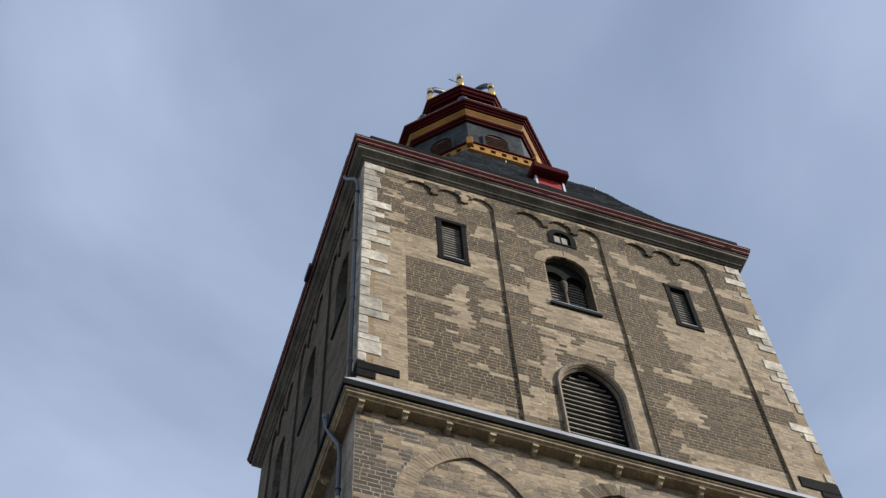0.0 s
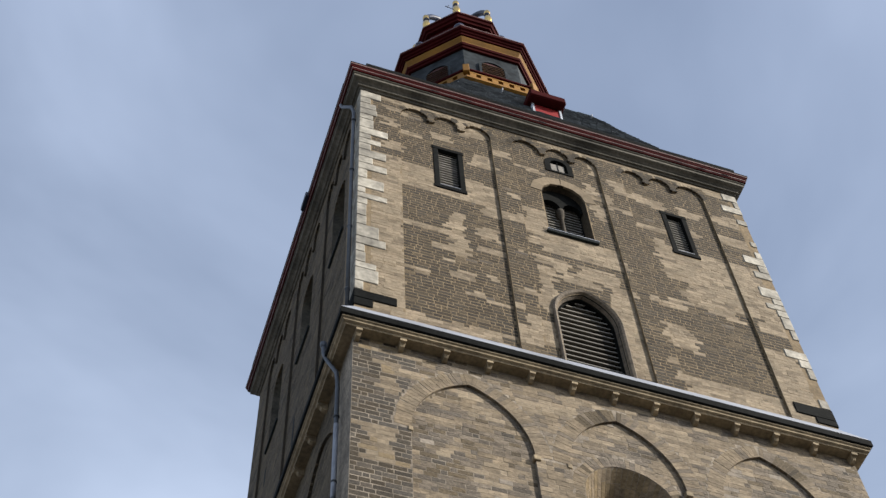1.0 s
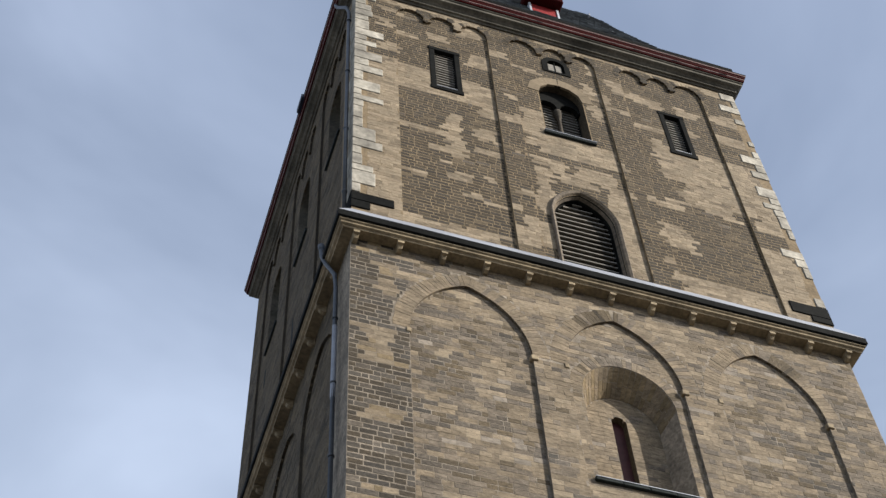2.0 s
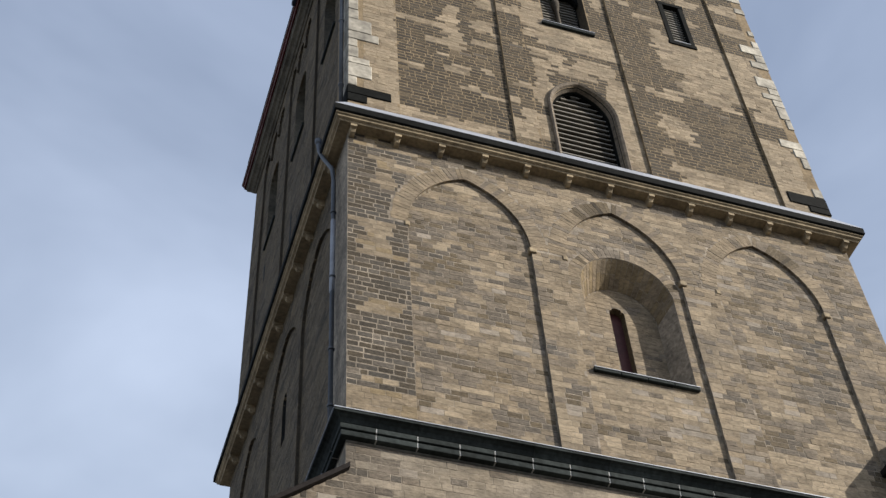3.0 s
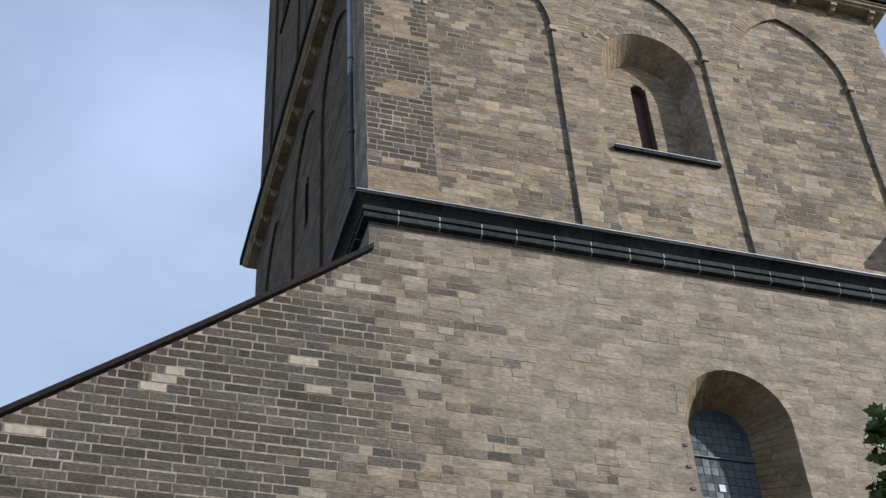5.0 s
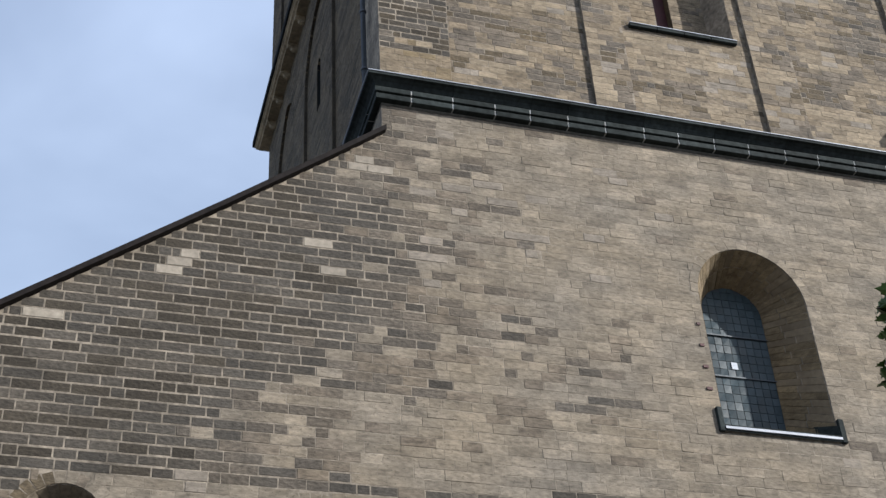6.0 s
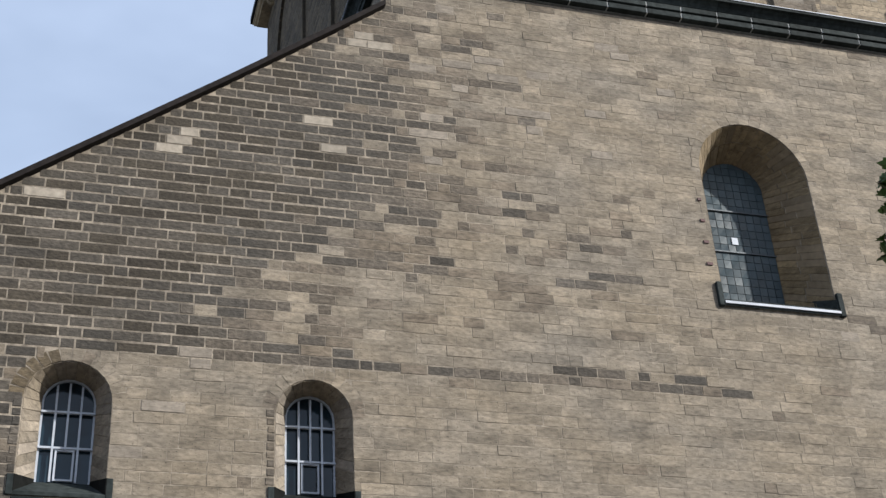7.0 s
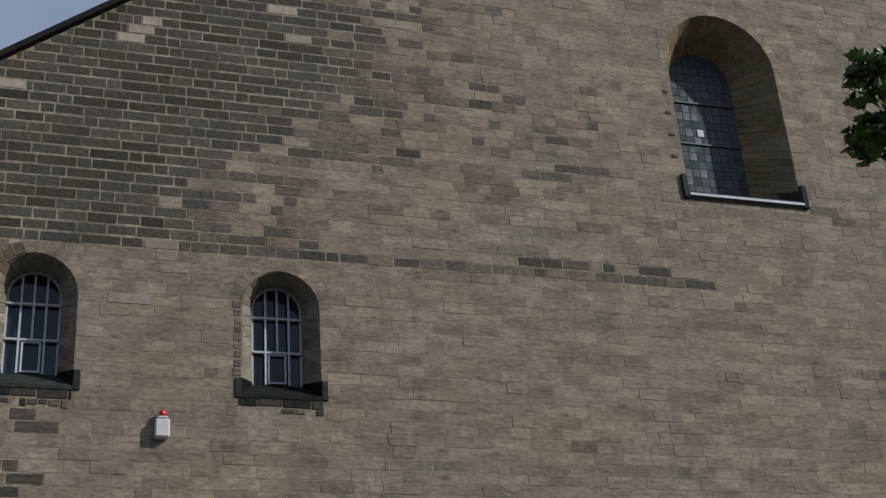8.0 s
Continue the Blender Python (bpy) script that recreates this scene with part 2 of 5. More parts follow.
def spans(loop, z):
    """Where the line at height z lies inside the outline."""
    cuts = []
    for i in range(len(loop)):
        (x1, y1), (x2, y2) = loop[i - 1], loop[i]
        if (y1 > z) != (y2 > z):
            cuts.append((x2 - x1) * (z - y1) / (y2 - y1) + x1)
    cuts.sort()
    return list(zip(cuts[::2], cuts[1::2]))


def minus(keep, cut):
    out = []
    for a, b in keep:
        parts_left = [(a, b)]
        for c, d in cut:
            nxt = []
            for p, q in parts_left:
                if d <= p or c >= q:
                    nxt.append((p, q))
                else:
                    if c > p:
                        nxt.append((p, c))
                    if d < q:
                        nxt.append((d, q))
            parts_left = nxt
        out += parts_left
    return out


COURSE = 0.097
rng = random.Random(7)


def courses(outer, holes, tone, d, course=COURSE, mean=0.31, gap=0.028, fine=0.005):
    """Bricks of a wall face, course by course: (u0, u1, z0, z1, depth of the face, tone)."""
    out = []
    z_low, z_high = min(p[1] for p in outer), max(p[1] for p in outer)
    k = math.ceil(z_low / course)
    while k * course < z_high:
        za, zb = k * course, min((k + 1) * course, z_high)
        zm = (za + zb) / 2
        keep = spans(outer, zm)
        for h in holes:
            keep = minus(keep, spans(h, zm))
        for a, b in keep:
            u = a - rng.random() * mean * 0.6
            while u < b:
                w = mean * rng.choice((0.5, 0.8, 1.0, 1.0, 1.15, 1.35))
                p, q = max(u, a), min(u + w, b)
                if q - p > 0.05 and zb - za > 0.03:
                    sag = 0.006 * noise.noise((p * 0.7, zm * 3, 2.0)) + rng.uniform(-0.002, 0.002)
                    tn = tone((p + q) / 2, zm)
                    if tn in (0, 5, 8):  # sooty bricks between flush pale joints
                        g, dd = gap / 2 * rng.uniform(0.75, 1.25), d + 0.0025 - rng.random() * 0.002
                    elif tn in (1, 9):
                        g, dd = gap / 3 * rng.uniform(0.75, 1.25), d + 0.003 - rng.random() * 0.003
                    elif tn == 6:
                        g, dd = (gap + 2 * fine) / 8 * rng.uniform(0.75, 1.25), d + 0.003 - rng.random() * 0.004
                    else:  # tan stones stand a little proud of thin open joints
                        g, dd = fine / 2 * rng.uniform(0.3, 1.7), d + 0.0035 - (rng.random() * 0.0015 if rng.random() < 0.82 else 0.002 + rng.random() * 0.003)
                    out.append((p + 0.7 * g, q - 0.7 * g, za + g + sag, zb - g + sag, dd, tn))
                u += w
        k += 1
    return out


def brick_verts(b, at, thick=0.05):
    u0, u1, z0, z1, d = b[:5]
    chip = 0.0055 if len(b) > 5 and b[5] in (2, 4, 6, 7, 10, 11) else 0.004
    j = lambda: rng.uniform(-chip, chip)
    e = 0.0025
    f = [(u0 + e + j(), z0 + e + j()), (u1 - e + j(), z0 + e + j()), (u1 - e + j(), z1 - e + j()), (u0 + e + j(), z1 - e + j())]
    k = [(u0, z0), (u1, z0), (u1, z1), (u0, z1)]
    return [at(u, d, z) for u, z in f] + [at(u, d + 0.003, z) for u, z in k] + [at(u, d + thick, z) for u, z in k]


BRICK_FACES = ((0, 1, 2, 3), (0, 4, 5, 1), (1, 5, 6, 2), (2, 6, 7, 3), (3, 7, 4, 0), (4, 8, 9, 5), (5, 9, 10, 6), (6, 10, 11, 7), (7, 11, 8, 4))


def lay(name, bricks, at, parent, label=""):
    """Many bricks as one mesh."""
    verts, faces, index = [], [], []
    for b in bricks:
        o = len(verts)
        verts += brick_verts(b, at)
        faces += [tuple(o + i for i in f) for f in BRICK_FACES]
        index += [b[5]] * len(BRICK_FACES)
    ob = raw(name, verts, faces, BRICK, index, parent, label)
    return tagged(ob, kind="stuff")


_brick_meshes = {}


def single_bricks(name, bricks, at, parent):
    """Bricks as objects of their own on shared meshes."""
    for b in bricks:
        w, h = round((b[1] - b[0]) / 0.04) * 0.04, b[3] - b[2]
        w = max(w, 0.08)
        tall = max(0.03, round(h, 2))
        key = (w, tall, b[5])
        if key not in _brick_meshes:
            me = bpy.data.meshes.new(name)
            me.from_pydata(brick_verts((-0.5 * w, 0.5 * w, -0.5 * tall, 0.5 * tall, 0.0), at), [], BRICK_FACES)
            me.materials.append(BRICK[b[5]])
            _brick_meshes[key] = me
        ob = new(name, _brick_meshes[key])
        ob.location = at((b[0] + b[1]) / 2, b[4], (b[2] + b[3]) / 2)
        ob.scale = ((b[1] - b[0]) / w, 1, h / tall)
        ob.parent = parent


def voussoirs(parent, loop, thick, d0, d1, at, tone_mat, step=0.11, proud=0.012, name="voussoir", gap=0.0025):
    """Wedge stones round an arch: loop is the open arch line, from springing to springing."""
    pts = [Vector((u, z)) for u, z in loop]
    lengths = [0.0]
    for a, b in zip(pts, pts[1:]):
        lengths.append(lengths[-1] + (b - a).length)

    def along(s):
        s = min(max(s, 0.0), lengths[-1])
        for i in range(len(pts) - 1):
            if s <= lengths[i + 1] + 1e-9:
                t = (s - lengths[i]) / max(1e-9, lengths[i + 1] - lengths[i])
                lo, hi = max(i - 1, 0), min(i + 2, len(pts) - 1)
                way = (pts[hi] - pts[lo]).normalized()
                return pts[i].lerp(pts[i + 1], t), Vector((-way.y, way.x))
    n = max(3, round(lengths[-1] / step))
    for i in range(n):
        s0, s1 = lengths[-1] * i / n + gap, lengths[-1] * (i + 1) / n - gap
        (p0, n0), (p1, n1) = along(s0), along(s1)
        th = thick * rng.uniform(0.9, 1.05)
        dd = d0 - proud - rng.random() * 0.003
        quad = [p0, p1, p1 + n1 * th, p0 + n0 * th]
        verts = [at(q.x, dd, q.y) for q in quad] + [at(q.x, d1, q.y) for q in quad]
        raw(name, verts, [(0, 1, 2, 3), (0, 4, 5, 1), (1, 5, 6, 2), (2, 6, 7, 3), (3, 7, 4, 0)],
            tone_mat if not callable(tone_mat) else BRICK[tone_mat(quad[2].x, quad[2].y)], parent=parent)


def reveal_bricks(name, a, da, b, db, at, mats, parent, step=COURSE, proud=0.006, deep=2):
    """Bricks lining a splayed reveal between two open loops."""
    A, B = [Vector(at(u, da, z)) for u, z in a], [Vector(at(u, db, z)) for u, z in b]
    verts, faces, index = [], [], []
    L = [0.0]
    for p, q in zip(A, A[1:]):
        L.append(L[-1] + (q - p).length)

    def along(s):
        for i in range(len(A) - 1):
            if s <= L[i + 1] + 1e-9:
                t = (s - L[i]) / max(1e-9, L[i + 1] - L[i])
                p, q = A[i].lerp(A[i + 1], t), B[i].lerp(B[i + 1], t)
                nrm = (A[i + 1] - A[i]).cross(B[i] - A[i]).normalized()
                return p, q, nrm
        return A[-1], B[-1], nrm
    mid = (A[0] + A[-1]) / 2
    n = max(4, round(L[-1] / step))
    for i in range(n):
        s0, s1 = L[-1] * i / n + 0.005, L[-1] * (i + 1) / n - 0.005
        (p0, q0, n0), (p1, q1, n1) = along(s0), along(s1)
        cuts = [0, rng.uniform(0.35, 0.65), 1] if deep == 2 else [0, 1]
        for c0, c1 in zip(cuts, cuts[1:]):
            e = 0.012
            quad = [p0.lerp(q0, c0 + e), p1.lerp(q1, c0 + e), p1.lerp(q1, c1 - e), p0.lerp(q0, c1 - e)]
            lift = n0 if n0.dot(mid - p0) > 0 else -n0
            if abs(n0.dot(mid - p0)) < 1e-6:
                lift = Vector((0, 0, -1))
            o = len(verts)
            k = proud + rng.random() * 0.004
            verts += [v + lift * k for v in quad] + [v - lift * 0.01 for v in quad]
            faces += [tuple(o + j for j in f) for f in ((0, 1, 2, 3), (0, 4, 5, 1), (1, 5, 6, 2), (2, 6, 7, 3), (3, 7, 4, 0))]
            index += [rng.randrange(len(mats))] * 5
    tagged(raw(name, verts, faces, mats, index, parent), kind="stuff")


def ring(profile, inner, sides, turn, centre=(5.0, 4.9)):
    """A moulding swept round a regular polygon: profile of (metres out from the inner apothem, z)."""
    bm = bmesh.new()
    k = 1 / math.cos(math.pi / sides)
    rows = []
    for off, z in profile:
        r = (inner + off) * k
        rows.append([bm.verts.new((centre[0] + r * math.cos(turn + 2 * math.pi * i / sides), centre[1] + r * math.sin(turn + 2 * math.pi * i / sides), z)) for i in range(sides)])
    for a, b in zip(rows, rows[1:]):
        for i in range(sides):
            j = (i + 1) % sides
            bm.faces.new((a[i], a[j], b[j], b[i]))
    return bm


def round_bar(points, radius, n=10, taper=1.0):
    """A pipe through points."""
    bm = bmesh.new()
    P = [Vector(p) for p in points]
    rows = []
    for i, p in enumerate(P):
        way = (P[min(i + 1, len(P) - 1)] - P[max(i - 1, 0)]).normalized()
        q = way.to_track_quat("Z", "Y")
        r = radius * (1 + (taper - 1) * i / max(1, len(P) - 1))
        rows.append([bm.verts.new(p + q @ Vector((r * math.cos(2 * math.pi * k / n), r * math.sin(2 * math.pi * k / n), 0))) for k in range(n)])
    for a, b in zip(rows, rows[1:]):
        for k in range(n):
            bm.faces.new((a[k], a[(k + 1) % n], b[(k + 1) % n], b[k]))
    bm.faces.new(rows[0])
    bm.faces.new(list(reversed(rows[-1])))
    for f in bm.faces:
        f.smooth = True
    return bm


def turned(profile, n=14, centre=(0, 0, 0)):
    """A turned body from (radius, z)."""
    bm = bmesh.new()
    rows = [[bm.verts.new((centre[0] + r * math.cos(2 * math.pi * k / n), centre[1] + r * math.sin(2 * math.pi * k / n), centre[2] + z)) for k in range(n)] for r, z in profile]
    for a, b in zip(rows, rows[1:]):
        for k in range(n):
            bm.faces.new((a[k], a[(k + 1) % n], b[(k + 1) % n], b[k])).smooth = True
    bm.faces.new(rows[0])
    bm.faces.new(list(reversed(rows[-1])))
    return bm

# ---- ground ----
ground = part("ground", boxed(-400, 400, -400, 400, -0.4, 0.0), PAVING)
tagged(ground, "grey stone paving of a church square", "ground", kind="structure")

# unseen plain walls added round the square to cut low sky light
SKY_CUT = material("sky_cut_brick", (0.09, 0.07, 0.055), 0.9, vary=0.3, stain=0.3, blotch=0.5, bump=0.4)
for name, b in (("wall_square_front", (-60, 60, -42, -41, 0, 13)), ("wall_square_south", (48, 49, -40.9, 60, 0, 13)), ("wall_square_north", (-49, -48, -40.9, 60, 0, 13))):
    tagged(part(name, boxed(*b), SKY_CUT), "plain dark unseen wall added to cut low sky light", "wall", kind="structure")

# ---- how the stone is patched ----


def n2(x, z, s=1.0, k=0.0):
    return noise.noise((x * s, z * s, k))


def inside(x, z, patches, ragged=0.0, grow=0.0):
    """Whether a stone lies in one of the mended patches (x0, x1, z0, z1)."""
    if ragged:
        x, z = x + ragged * n2(x, z * 3, 1.7, 5), z + 0.6 * ragged * n2(x, z, 2.1, 7)
    return any(a - grow <= x <= b + grow and c - grow <= z <= d + grow for a, b, c, d in patches)


def pick(v, scatter=0.06, tan=2):
    """Tone of a stone, from sooty dark over brown to pale."""
    v += rng.gauss(0, scatter)
    return 0 if v < 0.15 else 5 if v < 0.33 else 1 if v < 0.49 else 6 if v < 0.59 else tan if v < 0.8 else 7 if v < 0.98 else 3


# mended patches of the upper storey
UP_WIDE = [(0.4, 3.1, 32.25, 32.65), (4.6, 9.6, 32.32, 32.65), (1.05, 3.2, 28.35, 29.3), (2.9, 3.3, 27.9, 28.6), (7.2, 9, 27.35, 28.7), (7.65, 9, 26.55, 27.3), (6.8, 7.3, 24.5, 25.3), (6.9, 8.9, 22.9, 23.5), (3.95, 4.4, 27.25, 28.8), (4.3, 6.05, 27.05, 27.85), (4.55, 5.3, 26, 26.3)]
UP_CORNER = [(0.38, 1.66, 32.46, 32.65), (0.64, 1.29, 31.8, 31.93), (0.61, 0.85, 30.88, 31.25), (0.64, 1.07, 29.75, 30.12), (0.28, 0.98, 22.9, 29.35)]
UP_BAY_ONE = [(1.09, 2.93, 28.4, 29.3), (2.95, 3.3, 28.34, 29.1), (1.09, 1.65, 26.61, 26.71), (1.59, 2.09, 26.62, 26.72), (2.07, 2.37, 25.9, 27.64), (1.58, 2, 25.99, 26.14), (2.7, 3.16, 26.85, 27.23), (2.68, 3.27, 26.3, 26.46), (0.99, 3.02, 22.97, 23.24), (2.12, 2.46, 24.95, 25.23), (2.76, 2.96, 25.19, 25.3), (2.39, 2.67, 24.43, 24.54), (2.86, 3.17, 24.31, 24.45), (1.07, 1.39, 24.81, 24.91), (1.79, 2.01, 25.5, 25.6), (2.74, 3.3, 30.18, 30.78), (1.11, 1.61, 30.81, 30.93), (1.82, 2.24, 31.02, 31.25), (2.48, 3.14, 31.62, 32.09), (2.21, 2.72, 28.76, 28.95)]
UP_PIER_ONE = [(3.33, 3.84, 27.91, 28.19), (3.52, 3.91, 25.04, 25.18), (3.34, 3.49, 24.34, 24.49), (3.32, 3.72, 23.07, 23.71), (3.46, 4.15, 32.7, 32.8), (3.42, 3.62, 30.96, 31.14), (3.54, 3.8, 28.97, 29.09)]
UP_BAY_TWO = [(3.97, 4.34, 27.71, 28.78), (4.29, 5.83, 27.13, 27.81), (5.7, 5.89, 29.67, 30.82), (4.05, 4.37, 26.47, 26.78), (4.4, 4.67, 26.3, 26.79), (4, 4.32, 24.5, 26.3), (4.98, 5.82, 26.22, 26.72), (4.53, 5.15, 26.09, 26.24), (4, 4.53, 30.76, 30.86), (5.91, 6.09, 31.48, 32.04), (5.79, 5.94, 29.17, 29.62), (3.57, 4.19, 23.36, 24.15)]
UP_PIER_TWO = [(5.62, 6.1, 23, 26.25), (6.38, 6.78, 30.7, 31.28), (6.03, 6.21, 29.73, 30.46), (6.27, 6.75, 29.8, 29.91), (6.45, 7.07, 26.08, 26.23), (5.96, 6.2, 27.09, 27.28)]
UP_BAY_THREE = [(7.25, 8.86, 28.47, 28.81), (7.11, 8.53, 27.36, 27.63), (7.49, 8.49, 26.33, 26.99), (7.04, 7.43, 26.08, 26.45), (6.69, 7.26, 24.52, 25.33), (6.58, 8.86, 23.3, 23.51), (6.93, 7.3, 30.65, 31.07), (7.32, 7.74, 30.6, 30.94), (8.19, 8.69, 30.55, 30.9), (6.91, 7.52, 29.46, 29.59), (7.15, 7.4, 28.26, 29.01), (8.09, 8.39, 29.59, 29.88), (8.34, 8.85, 26.16, 26.26)]
UP_PIER_THREE = [(9.11, 9.67, 30.59, 31.04), (9.04, 9.7, 29.61, 30), (8.98, 9.75, 26.5, 28.7), (9.2, 9.75, 26, 26.5), (9, 9.7, 22.95, 25.2), (9.18, 9.7, 32.11, 32.25), (9.08, 9.84, 32.7, 32.9)]


def tone_upper(x, z):
    """Sooty brown bricks, with tan stone in mended patches and a few stray lighter stones."""
    r = rng.random()
    if any(inside(x, z, p, 0.09, 0.035) for p in (UP_WIDE, UP_CORNER, UP_BAY_ONE, UP_PIER_ONE, UP_BAY_TWO, UP_PIER_TWO, UP_BAY_THREE, UP_PIER_THREE)):
        return 10 if r < 0.35 else 11
    r += 0.5 * n2(x, z * 2.4, 0.9, 3) + 0.16 * (x > 6.5 and z < 25.5)
    return 0 if r < 0.4 else 5 if r < 0.95 else 1 if r < 1.15 else 9 if r < 1.25 else 10


# light and sooty patches of the middle storey
MID_CORNER = [(0.21, 1.23, 21.61, 21.91), (0.47, 1.21, 21.05, 21.36), (0.53, 0.84, 20.43, 20.96), (0.74, 1.1, 20, 20.39), (0.31, 0.79, 18.65, 19.58), (0.02, 0.25, 19.38, 19.51), (0.22, 1.06, 18.65, 18.75), (0.31, 0.95, 17.3, 17.58), (0.09, 0.35, 17.26, 17.36), (0.18, 0.75, 15.77, 15.87), (-0.02, 1.01, 15.17, 15.6)]
MID_BAY_ONE = [(2.21, 2.79, 20.5, 20.83), (1.37, 1.76, 19.18, 19.5), (2.08, 2.86, 19, 19.26), (2.47, 2.78, 18.77, 19.11), (2.09, 2.58, 18.35, 18.62), (1.81, 2.86, 17.36, 17.56), (1.63, 1.93, 17.13, 17.27), (2.14, 3.19, 16.96, 17.21), (2.29, 3.03, 16.85, 16.95), (1.3, 2.21, 15.56, 15.82), (1.13, 1.87, 15.33, 15.55), (2.12, 2.41, 15.84, 15.99), (1.81, 2.43, 20.99, 21.18), (2.64, 3.14, 19.62, 19.72)]
MID_PIERS = [(3.16, 3.66, 18.81, 18.91), (3.49, 3.9, 18.66, 18.77), (3.36, 3.88, 17.38, 17.55), (3.34, 3.53, 16.31, 16.84), (3.26, 3.65, 15.29, 16.12), (6.13, 6.48, 18.61, 18.74), (6.03, 6.3, 16.5, 17.29), (6.3, 6.64, 15.93, 16.5), (6.17, 6.43, 19.23, 19.45), (6.16, 6.54, 15.31, 15.74), (3.91, 3.99, 19.17, 19.74), (8.71, 8.95, 17.01, 17.6), (9.49, 9.78, 21.52, 21.76)]
MID_BAY_TWO = [(3.89, 6, 16.1, 16.9), (4.14, 4.84, 20.51, 20.92), (5.15, 5.92, 15.4, 16.28), (3.87, 4.96, 15.3, 15.4), (4.75, 5.39, 21.18, 21.38)]
MID_BAY_THREE = [(6.85, 7.6, 19.8, 20.9), (7.86, 8.54, 20.84, 21.15), (7.05, 7.85, 18.27, 18.61), (6.96, 7.93, 16.83, 17.26), (6.8, 8.6, 15.2, 15.95), (8.62, 9.16, 20.1, 20.26), (7.06, 7.38, 18.99, 19.49)]
MID_DARK = [(1.14, 2.09, 17.45, 17.79), (1.1, 1.75, 16.59, 16.98), (2.18, 2.77, 17.67, 17.99), (0.72, 1.13, 15.5, 15.61), (1.32, 1.85, 15.85, 15.95), (2.24, 2.72, 18.2, 18.43), (1.85, 2.91, 19.88, 20.06), (4.82, 5.72, 20.5, 20.69), (3.94, 5.08, 15.68, 15.88), (7.76, 8.87, 20.33, 20.6), (7.32, 9.05, 19.16, 19.42), (8.08, 8.65, 17.65, 18.9), (6.89, 8.35, 16.3, 16.58), (1.2, 1.76, 18.49, 19.04)]


def tone_mid(x, z):
    r = rng.random()
    if x < 1.05:
        if 0.95 < x and r < 0.5 and not 15.2 < z < 15.6:
            return 8
        if inside(x, z, MID_CORNER, 0.06):
            return 10 if r < 0.5 else 11 if r < 0.75 else 2
        return 0 if r < 0.2 else 5 if r < 0.6 else 8 if r < 0.88 else 9
    if any(inside(x, z, p, 0.08) for p in (MID_BAY_ONE, MID_PIERS, MID_BAY_TWO, MID_BAY_THREE)):
        return 10 if r < 0.35 else 11 if r < 0.8 else 7 if r < 0.93 else 6
    v = 0.53 + 0.3 * n2(x, z * 2.6, 0.9, 13) + 0.3 * n2(x, z * 3.0, 2.0, 19) + 0.08 * (z > 20.6) + 0.07 * (3.2 < x < 6.8)
    if inside(x, z, MID_DARK, 0.1):
        v -= 0.13
    v += rng.gauss(0, 0.1)
    return 8 if v < 0.2 else 9 if v < 0.36 else 1 if v < 0.45 else 6 if v < 0.58 else 10 if v < 0.82 else 11


# pale single stones and sooty runs of the lower wall
LOW_PALE = [(-0.39, -0.13, 13.37, 13.47), (-0.48, -0.22, 13.21, 13.32), (-0.22, 0.13, 13.2, 13.31), (-2.55, -2.32, 11.46, 11.57), (-2.71, -2.41, 11.33, 11.44), (-2.83, -2.51, 11.21, 11.32), (-1.06, -0.69, 11.93, 12.06), (-0.85, -0.52, 11.55, 11.66), (-4.25, -3.79, 10.41, 10.52), (0.44, 0.75, 12.14, 12.25), (0.28, 0.81, 11.96, 12.07), (0.46, 0.71, 11.55, 11.66), (0.79, 1.21, 13.19, 13.3), (1.24, 1.66, 13.2, 13.3), (1.41, 1.85, 12.98, 13.09), (0.9, 1.13, 12.73, 12.84), (-2.44, -2.07, 8.55, 8.66), (-2.32, -2.08, 8.46, 8.56), (-2.81, -2.34, 7.86, 7.97), (3.24, 3.53, 13.62, 13.73), (2.74, 3.05, 12.55, 12.66), (1.61, 2.25, 12.46, 12.57), (1.88, 2.06, 12.26, 12.37), (3.86, 4.14, 13.18, 13.31), (2.75, 3.06, 11.95, 12.05)]
LOW_DARK = [(-4.52, -2.63, 9.79, 10.31), (0.12, 0.48, 11.62, 11.73), (0.74, 1.07, 11.57, 11.68), (1.08, 1.58, 11.56, 11.67), (-0.36, 0.08, 12.37, 12.5), (-0.49, -0.18, 11.03, 11.15), (-0.39, 0.46, 10.95, 11.06), (0.2, 0.54, 12.27, 12.38), (-1.53, -0.63, 8.65, 8.76), (-0.69, -0.04, 8.6, 8.71), (-0.11, 0.61, 8.58, 8.7), (0.49, 1.36, 8.58, 8.7), (1.02, 1.98, 8.55, 8.66), (1.94, 2.98, 8.67, 8.84), (2.7, 4.39, 8.64, 8.75), (0.48, 0.99, 11.21, 11.32), (1.8, 2.25, 11.07, 11.18)]
SOOT_EDGE = [(8.6, -1.6), (9.1, -1.7), (9.5, -1.6), (9.75, -1.25), (10.1, -0.7), (10.5, -0.25), (11.0, 0.3), (11.6, 0.35), (12.5, 0.15), (13.3, 0.0), (14.5, 0.0)]


def soot_edge(z):
    """How far the soot reaches from the sloping coping into the wall at a height."""
    for (za, xa), (zb, xb) in zip(SOOT_EDGE, SOOT_EDGE[1:]):
        if z < zb:
            return xa + (xb - xa) * max(0.0, z - za) / (zb - za)
    return SOOT_EDGE[-1][1]


